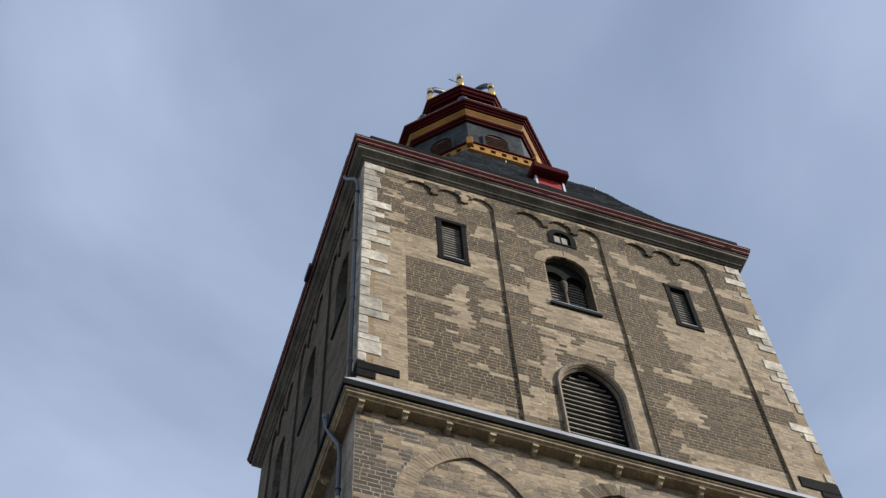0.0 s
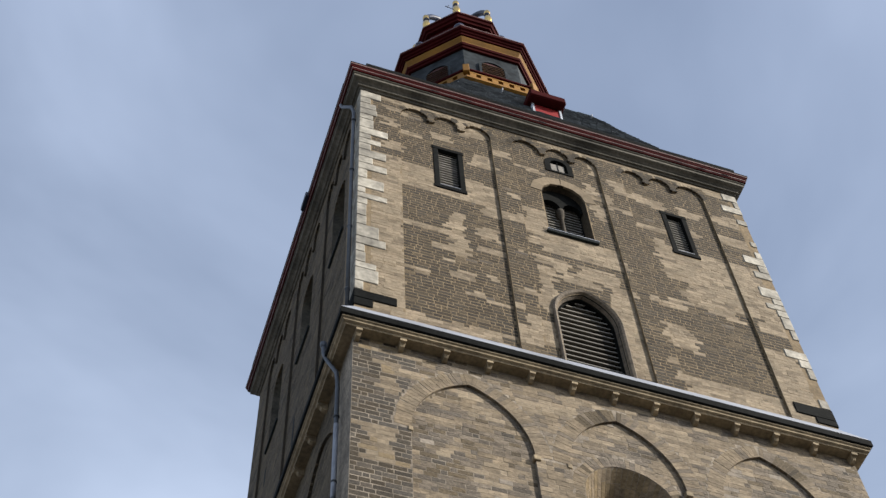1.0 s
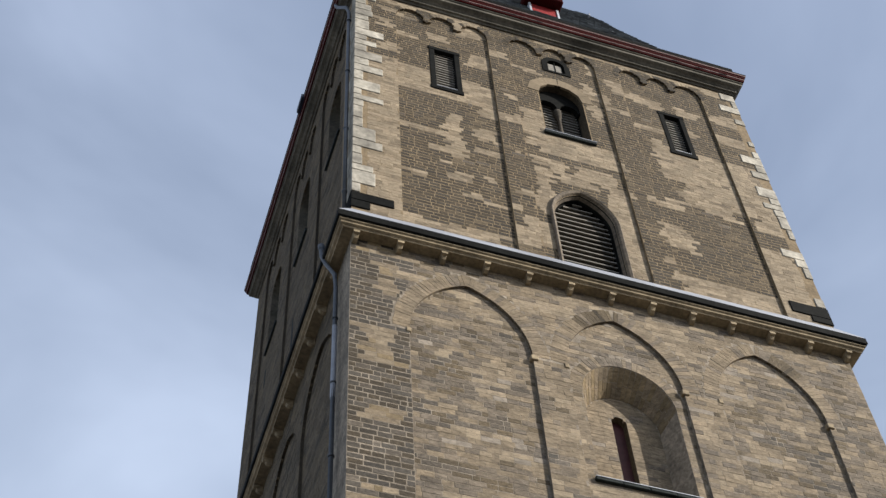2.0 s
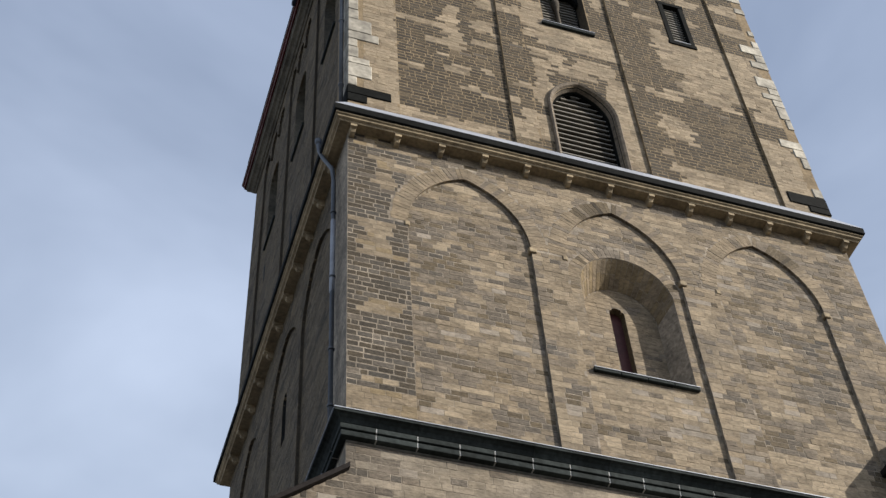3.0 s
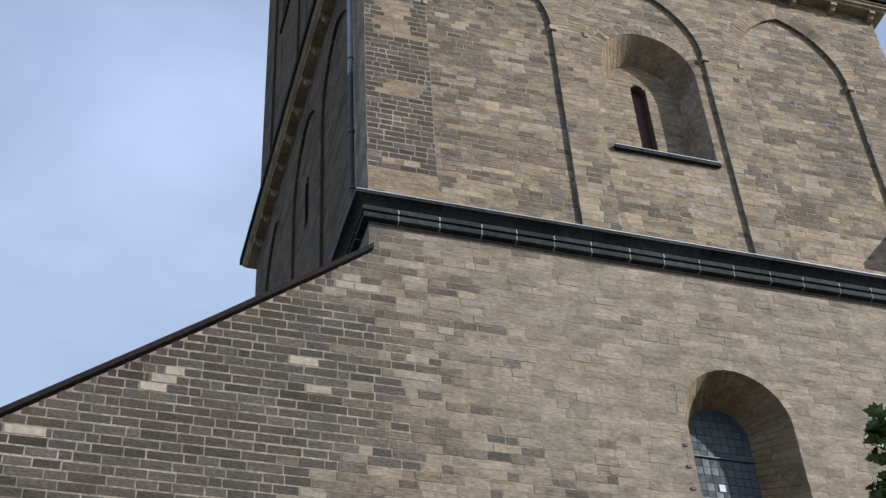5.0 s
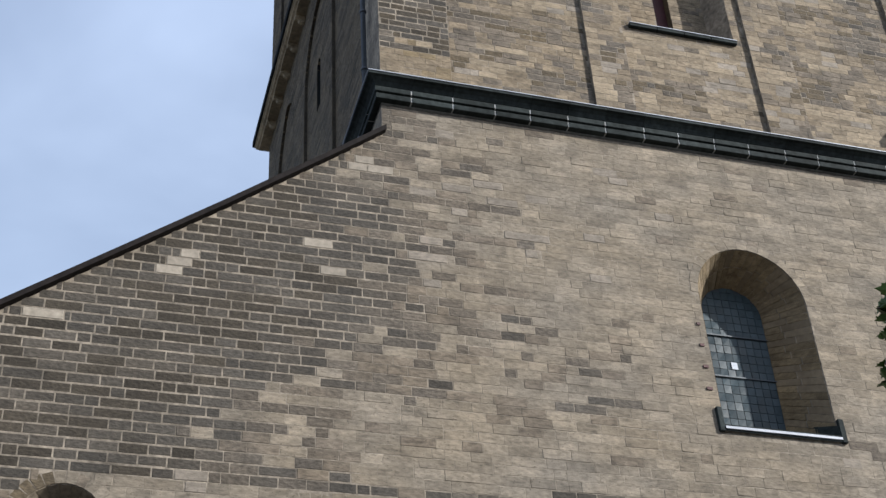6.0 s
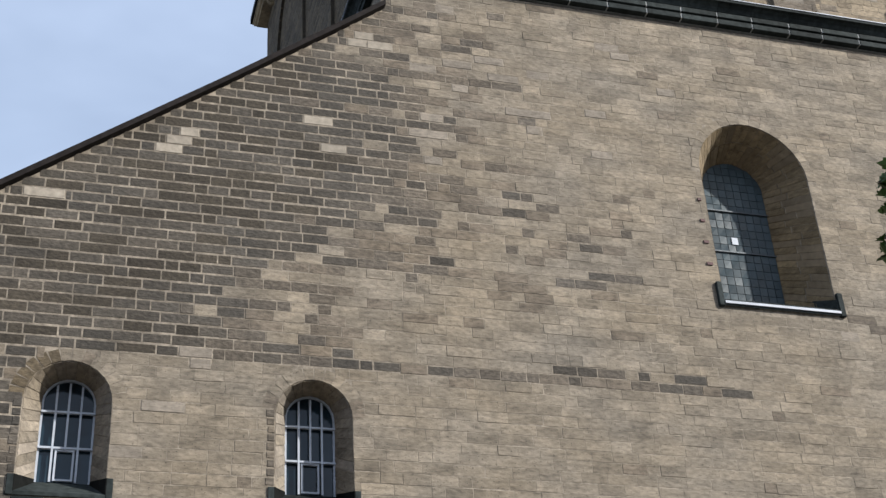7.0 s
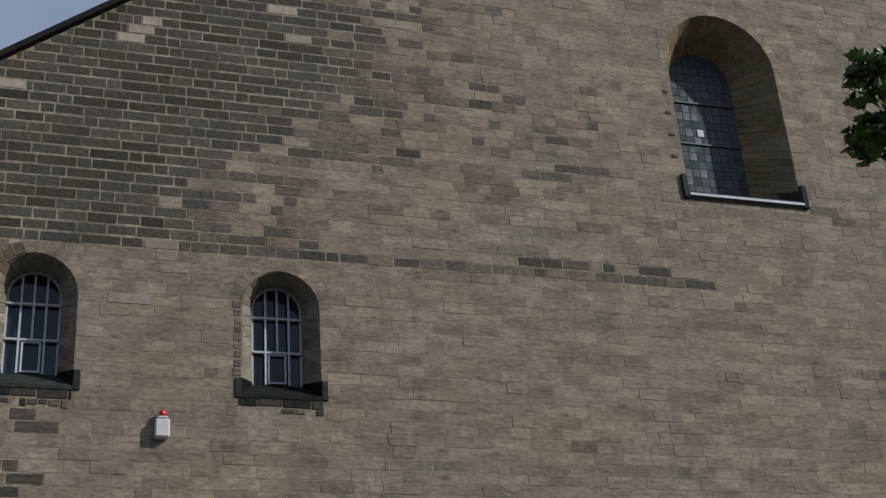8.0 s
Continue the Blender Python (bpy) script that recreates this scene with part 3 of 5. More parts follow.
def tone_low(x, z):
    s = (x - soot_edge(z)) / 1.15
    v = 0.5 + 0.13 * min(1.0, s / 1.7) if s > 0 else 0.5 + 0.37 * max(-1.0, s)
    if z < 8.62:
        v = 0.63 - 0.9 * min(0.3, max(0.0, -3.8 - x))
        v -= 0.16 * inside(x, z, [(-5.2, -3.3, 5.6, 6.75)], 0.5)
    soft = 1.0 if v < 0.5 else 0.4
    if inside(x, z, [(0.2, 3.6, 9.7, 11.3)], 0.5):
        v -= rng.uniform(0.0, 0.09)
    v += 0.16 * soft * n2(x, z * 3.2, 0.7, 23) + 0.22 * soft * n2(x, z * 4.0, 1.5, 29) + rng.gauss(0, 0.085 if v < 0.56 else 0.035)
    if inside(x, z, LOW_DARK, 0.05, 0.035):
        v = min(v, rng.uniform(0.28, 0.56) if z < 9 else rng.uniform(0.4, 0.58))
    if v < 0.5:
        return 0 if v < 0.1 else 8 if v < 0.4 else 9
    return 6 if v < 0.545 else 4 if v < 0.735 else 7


# north face bricks kept dark and even, shade put into their tones
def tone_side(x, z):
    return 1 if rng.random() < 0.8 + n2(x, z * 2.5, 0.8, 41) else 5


# ---- the church tower: walls ----
tower = tagged(empty("church_tower"), "Romanesque church tower of patched brown tuff with arcaded storeys", "church tower")
aisle = tagged(empty("church_aisle"), "church aisle wall of dark and tan tuff under a sloping coping", "church aisle")
W, DEPTH = 10.0, 9.65
REC = 0.058

# upper storey
UZ0, UZ1 = 22.55, 32.62
up_edges = [[(1.0, 1.74), (1.8, 2.52), (2.58, 3.3)], [(3.84, 4.58), (4.72, 5.38), (5.46, 6.1)], [(6.74, 7.4), (7.48, 8.14), (8.22, 8.98)]]
up_bays = [row_of_arches(e, UZ0 + 0.02, 31.72, 0.46) for e in up_edges]
rect = lambda a, b, c, d: [(a, c), (a, d), (b, d), (b, c)]
WIN_A, WIN_B = rect(1.79, 2.53, 28.58, 30.6), rect(7.59, 8.25, 28.56, 30.52)
TWIN = arch(5.0, 0.55, 27.95, 29.83, 0.55)
BIG = arch(4.91, 0.66, UZ0 + 0.05, 24.62, 0.95)
SMALL = arch(5.05, 0.3, 31.0, 31.42, 0.3, 6)
OUT_UP = rect(0.0, W, UZ0, UZ1)


def storey(name, outer, bays, bay_holes, at, thick=0.8, label="", mat=MORTAR, edge_mat=None):
    bm = bmesh.new()
    skin(bm, outer, bays, 0.0045, at)
    for bay, holes in zip(bays, bay_holes):
        edge = bmesh.new() if edge_mat else bm
        strip(edge, bay, 0.008, bay, REC + 0.0045, at)
        # edge in a darker colour that carries the shade of the recess
        if edge_mat:
            part("pilaster_edge", edge, edge_mat, tower, "edge of a blind arch coloured dark as recess shade")
        skin(bm, bay, holes, REC + 0.0045, at)
    strip(bm, outer, 0.0045, outer, thick, at)
    skin(bm, outer, [h for hs in bay_holes for h in hs], thick, at)
    bmesh.ops.remove_doubles(bm, verts=bm.verts, dist=0.0005)
    return part(name, bm, mat, tower, label)


wall_up = storey("upper_wall", OUT_UP, up_bays, [[WIN_A], [SMALL, TWIN, BIG], [WIN_B]], front, label="upper storey wall of dark tuff brick with tan patches", mat=PALEMORTAR)

# middle storey
MZ0, MZ1 = 14.7, 22.3
mid_spec = [(2.15, 1.1), (4.975, 1.09), (7.85, 1.06)]
mid_bays = [arch(c, h, MZ0 + 0.02, 19.7, 1.6) for c, h in mid_spec]
NICHE = arch(4.98, 0.87, 17.05, 19.18, 0.87)
OUT_MID = rect(0.0, W, MZ0, MZ1)
wall_mid = storey("middle_wall", OUT_MID, mid_bays, [[], [NICHE], []], front, label="middle storey wall of tan tuff with three blind arches")

# lower wall, with the aisle's sloping gable
GABLE = [(-9.0, 7.2), (-4.48, 10.5), (-3.34, 11.36), (-2.05, 12.34), (-0.62, 13.46), (0.0, 13.96)]
OUT_LOW = [(-9.0, 0.0)] + GABLE + [(0.0, 14.5), (W, 14.5), (W, 0.0)]
NAVE = arch(5.12, 0.81, 9.93, 11.98, 0.84)
LANCET = [arch(-0.95, 0.43, 6.94, 7.98, 0.44), arch(-3.55, 0.45, 6.94, 7.98, 0.46)]
bm = bmesh.new()
skin(bm, OUT_LOW, [NAVE] + LANCET, 0.0045, front)
strip(bm, OUT_LOW, 0.0045, OUT_LOW, 0.9, front)
skin(bm, OUT_LOW, [NAVE] + LANCET, 0.9, front)
wall_low = part("lower_wall", bm, MORTAR, aisle, "lower wall of tan tuff darkening towards the sloping gable")

# north face, upper and middle, and the plain east and south walls
s_up = [row_of_arches(e, UZ0 + 0.02, 31.5, 0.6, 6) for e in ([(0.75, 1.4), (1.5, 2.15), (2.25, 2.9)], [(3.5, 4.15), (4.25, 4.9), (5.0, 5.65)], [(6.25, 6.95), (7.05, 7.75), (7.85, 8.55)])]
s_win = [arch(c, 0.5, 27.95, 30.1, 0.5, 8) for c in (1.85, 4.6, 7.4)]
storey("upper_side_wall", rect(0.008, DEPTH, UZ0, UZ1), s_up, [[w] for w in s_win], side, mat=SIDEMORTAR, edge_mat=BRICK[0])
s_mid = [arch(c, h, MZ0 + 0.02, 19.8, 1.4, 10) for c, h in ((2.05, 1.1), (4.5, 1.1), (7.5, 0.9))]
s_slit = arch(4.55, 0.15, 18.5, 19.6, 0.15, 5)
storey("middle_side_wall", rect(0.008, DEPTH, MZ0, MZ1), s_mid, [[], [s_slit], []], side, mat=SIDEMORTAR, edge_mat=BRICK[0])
part("south_wall", boxed(W - 0.8, W, 0.81, DEPTH, 0.0, UZ1), MORTAR, tower)
part("east_wall", boxed(0.81, W - 0.81, DEPTH - 0.8, DEPTH, 0.0, UZ1), MORTAR, tower)
part("lower_side_wall", boxed(0.0, 0.8, 0.91, DEPTH, 0.0, MZ0), MORTAR, tower)
part("floor_slab", boxed(0.81, W - 0.81, 0.91, DEPTH - 0.81, 22.4, 22.6), BLACK, tower)

# ---- arch stones ----


def arc_part(loop):
    return loop[1:-1]


def grown(loop, t):
    """The outline pushed outwards by t."""
    out = []
    for i, (u, z) in enumerate(loop):
        a, b = Vector(loop[max(i - 1, 0)]), Vector(loop[min(i + 1, len(loop) - 1)])
        w = (b - a).normalized()
        out.append((u - w.y * t, z + w.x * t))
    return out


def ring_tone(u, z):
    """Arch stones: tan, with runs of brown ones."""
    return pick(0.64 - 0.3 * max(0.0, 1.6 * n2(u, z, 0.75, 81)), 0.05, 10)


for bay in mid_bays:
    voussoirs(wall_mid, arc_part(bay), 0.32, 0.0, 0.05, front, ring_tone, 0.085, proud=-0.001)
for e in up_edges:
    for a, b in e:
        c, h = (a + b) / 2, (b - a) / 2
        voussoirs(wall_up, [(c - h * math.cos(math.pi * i / 8), 31.72 + 0.46 * math.sin(math.pi * i / 8)) for i in range(9)], 0.15, 0.0, 0.05, front, tone_upper, 0.085, proud=0.002, gap=0.006)
voussoirs(wall_mid, arc_part(NICHE), 0.24, REC, REC + 0.05, front, ring_tone, 0.085, proud=-0.001)
voussoirs(wall_low, arc_part(NAVE), 0.12, 0.0, 0.05, front, lambda u, z: 4, 0.15, proud=0.0, gap=0.0015)
for w in LANCET:
    voussoirs(aisle, arc_part(w), 0.15, 0.0, 0.05, front, lambda u, z: pick(0.64 - 0.2 * (u < -3.6), 0.05, 4), 0.1, proud=-0.0035, gap=0.002)
voussoirs(wall_up, arc_part(TWIN), 0.3, REC, REC + 0.05, front, PLASTER, 0.3, proud=0.008)

# impost blocks of the blind arches
for c, h in mid_spec:
    for s in (-1, 1):
        u = c + s * h
        half_w, out = (0.07, 0.03) if s > 0 else (0.045, 0.015)
        part("impost", boxed(u - half_w + 0.02 * s, u + half_w + 0.02 * s, -out, REC + 0.03, 19.6, 19.72, bevel=0.012), TRIM, wall_mid)

# ---- quoins ----
z = 23.48
k = 0
while z < UZ1 - 0.2:
    h = rng.uniform(0.22, 0.5)
    h = min(h, UZ1 - 0.12 - z)
    long_one = (k % 2 == 0) != (rng.random() < 0.2)
    for x0, s in ((0.0, 1), (W, -1)):
        if s < 0 and rng.random() < 0.25:
            continue
        w = (rng.uniform(0.38, 0.74) if long_one else rng.uniform(0.16, 0.34)) * (1 if s > 0 else 0.85)
        a, b = sorted((x0 - 0.014 * s, x0 + w * s))
        part("quoin", boxed(a, b, -0.014 - 0.004 * rng.random(), 0.3 if long_one else 0.6, z + 0.006, z + h - 0.006, bevel=0.012), QUOIN, wall_up)
    z += h
    k += 1
for a, b, c, d in ((-0.02, 0.83, 23.2, 23.46), (-0.02, 0.36, 22.95, 23.19), (9.14, W + 0.02, 23.12, 23.46), (9.55, W + 0.02, 22.93, 23.115)):
    part("quoin", boxed(a, b, -0.022, 0.4, c, d, bevel=0.01), BLACKSTONE, wall_up, "dark basalt corner block")

# ---- mouldings ----
CENTRE = (5.0, 4.75)


def square_ring(name, profile, mat, label="", parent=None):
    """A moulding round the tower, mitred at its corners."""
    bm = bmesh.new()
    rows = []
    for o, z in profile:
        rows.append([bm.verts.new(p) for p in ((-o, -o, z), (W + o, -o, z), (W + o, DEPTH + o, z), (-o, DEPTH + o, z))])
    for a, b in zip(rows, rows[1:]):
        for i in range(4):
            j = (i + 1) % 4
            bm.faces.new((a[i], a[j], b[j], b[i]))
    return part(name, bm, mat, parent or tower, label)


square_ring("cornice", [(-0.3, 32.4), (0.03, 32.42), (0.05, 32.47), (0.1, 32.49), (0.1, 32.55), (0.15, 32.6), (0.22, 32.64), (0.24, 32.66), (0.24, 32.74), (0.27, 32.76), (0.27, 32.8), (-0.3, 32.8)], GREYSTONE, "sooty grey stone eaves cornice")
square_ring("eaves_board", [(-0.1, 32.805), (0.3, 32.805), (0.305, 32.86), (0.28, 32.865), (-0.1, 32.87)], OXBLOOD, "dark red eaves board")
# pale beads carry the highlights of the eaves edges
square_ring("eaves_bead", [(0.2, 32.872), (0.318, 32.872), (0.322, 32.895), (0.2, 32.897)], EDGELIGHT, "thin pale red bead with edge light in its colour")
square_ring("gutter", [(0.15, 32.9), (0.32, 32.9), (0.34, 32.93), (0.345, 33.0), (0.2, 33.02)], OXBLOOD, "dark red gutter")
square_ring("gutter_edge", [(0.3, 33.003), (0.365, 33.003), (0.37, 33.03), (0.3, 33.04)], EDGELIGHT, "thin pale red bead with edge light in its colour")
square_ring("gutter_lip", [(0.25, 33.042), (0.37, 33.042), (0.375, 33.085), (0.25, 33.09)], COPING)
part("roof_gutter", boxed(0.02, 10.02, -0.375, -0.2, 33.1, 33.23, bevel=0.012), BLACKSTONE, tower, "dark metal gutter above the eaves")
part("roof_gutter", boxed(-0.375, -0.2, 0.3, 9.3, 33.1, 33.2, bevel=0.012), BLACKSTONE, tower, "dark metal gutter above the eaves")
part("gutter_outlet", boxed(-0.44, -0.3, 3.5, 4.0, 32.95, 33.15, bevel=0.02), CROWNBLUE, tower)

# string course between upper and middle storey
square_ring("string_course", [(-0.3, 21.93), (0.2, 21.93), (0.21, 21.965), (0.225, 21.97), (0.255, 21.99), (0.26, 22.03), (0.29, 22.05), (0.29, 22.078), (-0.3, 22.079)], TRIM, "moulded sandstone string course on corbels")
square_ring("zinc_weathering", [(0.05, 22.240), (0.31, 22.240), (0.31, 22.300), (0.295, 22.330), (-0.02, 22.910), (-0.08, 22.910)], ZINC, "pale zinc weathering on the string course")
# black strip below the zinc: the shadow line is put into its colour
square_ring("drip", [(0.1, 22.08), (0.3, 22.08), (0.33, 22.1), (0.33, 22.26), (0.1, 22.26)], BLACKSTONE)


def corbel(bm, at, u):
    w = 0.06
    prof = [(0.0, 21.76), (-0.05, 21.76), (-0.11, 21.79), (-0.14, 21.845), (-0.195, 21.865), (-0.195, 21.927), (0.02, 21.927)]
    vs = [[bm.verts.new(at(u + s * (w if z > 21.860 else w * 0.7), d, z)) for d, z in prof] for s in (-1, 1)]
    for i in range(len(prof)):
        j = (i + 1) % len(prof)
        bm.faces.new((vs[0][i], vs[0][j], vs[1][j], vs[1][i]))
    bm.faces.new(vs[0])
    bm.faces.new(list(reversed(vs[1])))
    return bm


for i in range(13):
    part("corbel", corbel(bmesh.new(), front, 0.06 + i * 0.822), TRIM, tower)
for i in range(1, 12):
    part("corbel", corbel(bmesh.new(), side, 0.06 + i * 0.8), TRIM, tower)

# dark basalt band below the middle storey
square_ring("band_core", [(-0.3, 14.552), (0.086, 14.552), (0.088, 14.636), (0.03, 14.644), (0.03, 14.664), (0.104, 14.67), (0.104, 14.746), (0.05, 14.75), (-0.1, 14.96)], JOINT, "pale mortar between dark basalt blocks")
TIERS = [[(0.0, 14.545), (0.09, 14.545), (0.095, 14.552), (0.095, 14.634), (0.085, 14.642), (0.045, 14.652), (0.0, 14.655)],
         [(0.0, 14.658), (0.045, 14.658), (0.1, 14.661), (0.11, 14.667), (0.11, 14.748), (0.1, 14.755), (0.0, 14.755)],
         [(0.0, 14.758), (0.112, 14.758), (0.118, 14.775), (0.14, 14.82), (0.18, 14.855), (0.225, 14.868), (0.225, 14.9), (0.215, 14.908), (0.0, 15.15)]]


def band_block(band, at, u0, u1, lead=0.0):
    """A basalt block of the band; lead mitres its first end."""
    bm = bmesh.new()
    a = [bm.verts.new(at(u0 - lead * o, -o, z)) for o, z in band]
    b = [bm.verts.new(at(u1, -o, z)) for o, z in band]
    for i in range(len(band)):
        j = (i + 1) % len(band)
        bm.faces.new((a[i], a[j], b[j], b[i]))
    bm.faces.new(a)
    bm.faces.new(list(reversed(b)))
    return bm


for at, length in ((front, W), (side, DEPTH)):
    u = 0.0
    while u < length - 0.05:
        v = min(length, u + (0.42 if u == 0 else rng.uniform(0.52, 0.62)))
        for k, tier in enumerate(TIERS):
            part("band_block", band_block(tier, at, u, v - (0.003 if k == 2 else 0.022), 1.0 if u == 0 else 0.0), BASALT, tower, "dark basalt block with pale joints")
        u = v
part("band_flashing", box(box(bmesh.new(), -0.23, W, -0.235, -0.19, 14.912, 14.926), -0.235, -0.19, -0.19, 3.0, 14.912, 14.926), ZINC, tower)

# ---- windows of the tower ----


def louvre(name, loop, at, depth, pitch, parent, label, slat_mat=SLATGREY, frame_w=0.07, frame_mat=BLACKSTONE):
    """An arched or square opening closed by slanting slats."""
    win = tagged(empty(name), label)
    win.parent = parent
    inner = grown(loop, -frame_w)
    bm = bmesh.new()
    strip(bm, loop, depth, inner, depth, at)
    strip(bm, inner, depth, inner, depth + 0.09, at)
    strip(bm, loop, depth, loop, depth + 0.09, at)
    part("frame", bm, frame_mat, win)
    # near-black sheet stands for the unlit room behind the slats
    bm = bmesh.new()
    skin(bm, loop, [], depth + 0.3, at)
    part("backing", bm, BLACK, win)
    z0, z1 = min(p[1] for p in inner) + 0.04, max(p[1] for p in inner)
    z = z0
    while z < z1 - 0.06:
        sp = spans(inner, z + 0.02)
        for a, b in sp[:1]:
            bm = bmesh.new()
            lo, hi = depth + 0.015, depth + 0.16
            vs = [bm.verts.new(at(*q)) for q in ((a, lo, z), (b, lo, z), (b, hi, z + 0.1), (a, hi, z + 0.1), (a, lo, z + 0.03), (b, lo, z + 0.03), (b, hi, z + 0.122), (a, hi, z + 0.122))]
            for f in ((0, 3, 2, 1), (4, 5, 6, 7), (0, 1, 5, 4), (1, 2, 6, 5), (2, 3, 7, 6), (3, 0, 4, 7)):
                bm.faces.new([vs[i] for i in f])
            part("slat", bm, slat_mat, win)
        z += pitch
    return win


def reveal(name, loop, d0, d1, at, mat, parent):
    bm = bmesh.new()
    strip(bm, loop, d0, loop, d1, at)
    return part(name, bm, mat, parent)


for loop in (WIN_A, WIN_B):
    win = louvre("louvre_window", grown(loop + [], 0), front, REC + 0.07, 0.115, tower, "square louvred sound window in a dark basalt frame")
    a, b, c, d = loop[0][0], loop[2][0], loop[0][1], loop[1][1]
    t = 0.13
    part("stone_frame", boxed(a, a + t, REC - 0.015, REC + 0.2, c + 0.14, d - 0.13, bevel=0.01), BLACKSTONE, win)
    part("stone_frame", boxed(b - t, b, REC - 0.015, REC + 0.2, c + 0.14, d - 0.13, bevel=0.01), BLACKSTONE, win)
    part("stone_lintel", boxed(a - 0.02, b + 0.02, REC - 0.018, REC + 0.2, d - 0.128, d + 0.01, bevel=0.01), BLACKSTONE, win)
    part("stone_sill", boxed(a - 0.02, b + 0.02, REC - 0.025, REC + 0.2, c, c + 0.138, bevel=0.01), BLACKSTONE, win)
    part("sill_edge", boxed(a + t, b - t, REC - 0.03, REC + 0.05, c + 0.14, c + 0.16), ZINC, win)

# twin opening with a middle column
win = louvre("twin_window", TWIN, front, REC + 0.34, 0.125, tower, "round-arched twin sound opening with a stone column and louvres", frame_w=0.03)
# reveal and column coloured dark to carry the shade inside the opening
reveal("reveal", TWIN, REC + 0.0045, REC + 0.36, front, BRICK[5], win)
part("column", turned([(0.08, 0), (0.08, 0.06), (0.055, 0.1), (0.05, 1.25), (0.08, 1.3), (0.1, 1.5), (0.1, 1.6)], 10, (5.0, REC + 0.3, 28.02)), BRICK[0], win)
bm = bmesh.new()
lintel = [p for p in arch(5.0, 0.545, 29.62, 29.83, 0.545)]
low = [(4.455, 29.62), (4.5, 29.62)] + [(4.73 - 0.23 * math.cos(math.pi * i / 8), 29.62 + 0.25 * math.sin(math.pi * i / 8)) for i in range(1, 9)] + \
      [(5.04, 29.62)] + [(5.27 - 0.23 * math.cos(math.pi * i / 8), 29.62 + 0.25 * math.sin(math.pi * i / 8)) for i in range(1, 9)] + [(5.545, 29.62)]
outline = low + list(reversed(arc_part(lintel)))[0:]
clean = []
for p in outline:
    if not clean or (Vector(p) - Vector(clean[-1])).length > 1e-4:
        clean.append(p)
if (Vector(clean[0]) - Vector(clean[-1])).length < 1e-4:
    clean.pop()
skin(bm, clean, [], REC + 0.2, front)
strip(bm, clean, REC + 0.2, clean, REC + 0.32, front)
# tympanum coloured black: shade of the arch head is in its colour
part("tympanum", bm, BLACKSTONE, win)
part("sill", boxed(4.38, 5.62, REC - 0.06, REC + 0.36, 27.88, 27.95, bevel=0.01), BASALT, win)
part("sill_edge", boxed(4.38, 5.62, REC - 0.075, REC + 0.3, 27.953, 27.975), ZINC, win)

# large pointed louvre window with moulded surround
win = louvre("pointed_window", BIG, front, REC + 0.17, 0.165, tower, "pointed louvred sound window in a moulded tan surround", frame_w=0.05)
reveal("reveal", BIG, REC + 0.0045, REC + 0.19, front, BASALT, win)
bm = bmesh.new()
for (la, da), (lb, db) in zip([(grown(BIG, 0.11), REC + 0.01), (grown(BIG, 0.11), REC - 0.05), (grown(BIG, 0.08), REC - 0.075), (grown(BIG, 0.03), REC - 0.05), (grown(BIG, 0.0), REC + 0.03)],
                              [(grown(BIG, 0.11), REC - 0.05), (grown(BIG, 0.08), REC - 0.075), (grown(BIG, 0.03), REC - 0.05), (grown(BIG, 0.0), REC + 0.03), (grown(BIG, -0.03), REC + 0.1)]):
    strip(bm, la, da, lb, db, front, closed=False)
part("surround", bm, BRICK[6], win)

# small arched light under the eaves
win = tagged(empty("small_window"), "small arched window with whitened pane in a dark frame")
win.parent = tower
bm = bmesh.new()
inner = [(u, max(z, 31.07)) for u, z in grown(SMALL, -0.08)]
strip(bm, grown(SMALL, 0.06), REC - 0.02, inner, REC - 0.02, front)
strip(bm, inner, REC - 0.02, inner, REC + 0.2, front)
strip(bm, grown(SMALL, 0.06), REC - 0.02, grown(SMALL, 0.06), REC + 0.03, front)
part("frame", bm, BLACKSTONE, win)
# near-black sheet in place of the unlit interior
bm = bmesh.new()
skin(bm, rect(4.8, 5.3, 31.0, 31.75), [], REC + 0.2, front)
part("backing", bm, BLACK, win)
part("pane", boxed(4.87, 5.035, REC + 0.03, REC + 0.04, 31.08, 31.5), SLATGREY, win)
part("pane", boxed(5.055, 5.22, REC + 0.03, REC + 0.04, 31.08, 31.5), SLATGREY, win)
part("mullion", boxed(5.036, 5.054, REC + 0.015, REC + 0.05, 31.07, 31.6), BLACKSTONE, win)

# north face openings
for w in s_win:
    win = louvre("side_window", w, side, REC + 0.3, 0.13, tower, "arched louvred sound opening in the shaded face", frame_w=0.03)
    reveal("reveal", w, REC + 0.0045, REC + 0.32, side, GREYSTONE, win)
    part("sill", boxed(REC - 0.05, REC + 0.3, w[0][0] - 0.05, w[-1][0] + 0.05, 27.88, 27.95), BASALT, win)
# slits closed in near black, their inner darkness painted on
bm = bmesh.new()
skin(bm, s_slit, [], REC + 0.3, side)
strip(bm, s_slit, REC + 0.0045, s_slit, REC + 0.3, side)
part("slit_window", bm, BLACK, tower, "narrow dark slit window")
for y, z0, z1 in ((7.78, 26.55, 27.15), (4.93, 24.5, 25.6)):
    part("slit_window", boxed(-0.004 + REC, REC + 0.05, y - 0.07, y + 0.07, z0, z1), BLACK, tower, "narrow dark slit window")

# ---- niche of the middle storey ----
niche = tagged(empty("niche"), "round-arched splayed niche with a dark red slit window")
niche.parent = tower
ND = REC + 0.42
nin = arch(4.98, 0.7, 17.2, 18.95, 0.7)
slit = arch(4.93, 0.14, 17.42, 19.05, 0.14, 14)
bm = bmesh.new()
strip(bm, NICHE, REC + 0.0045, nin, ND, front)
skin(bm, nin, [slit], ND, front)
niche_back = part("niche_back", bm, MORTAR, niche)
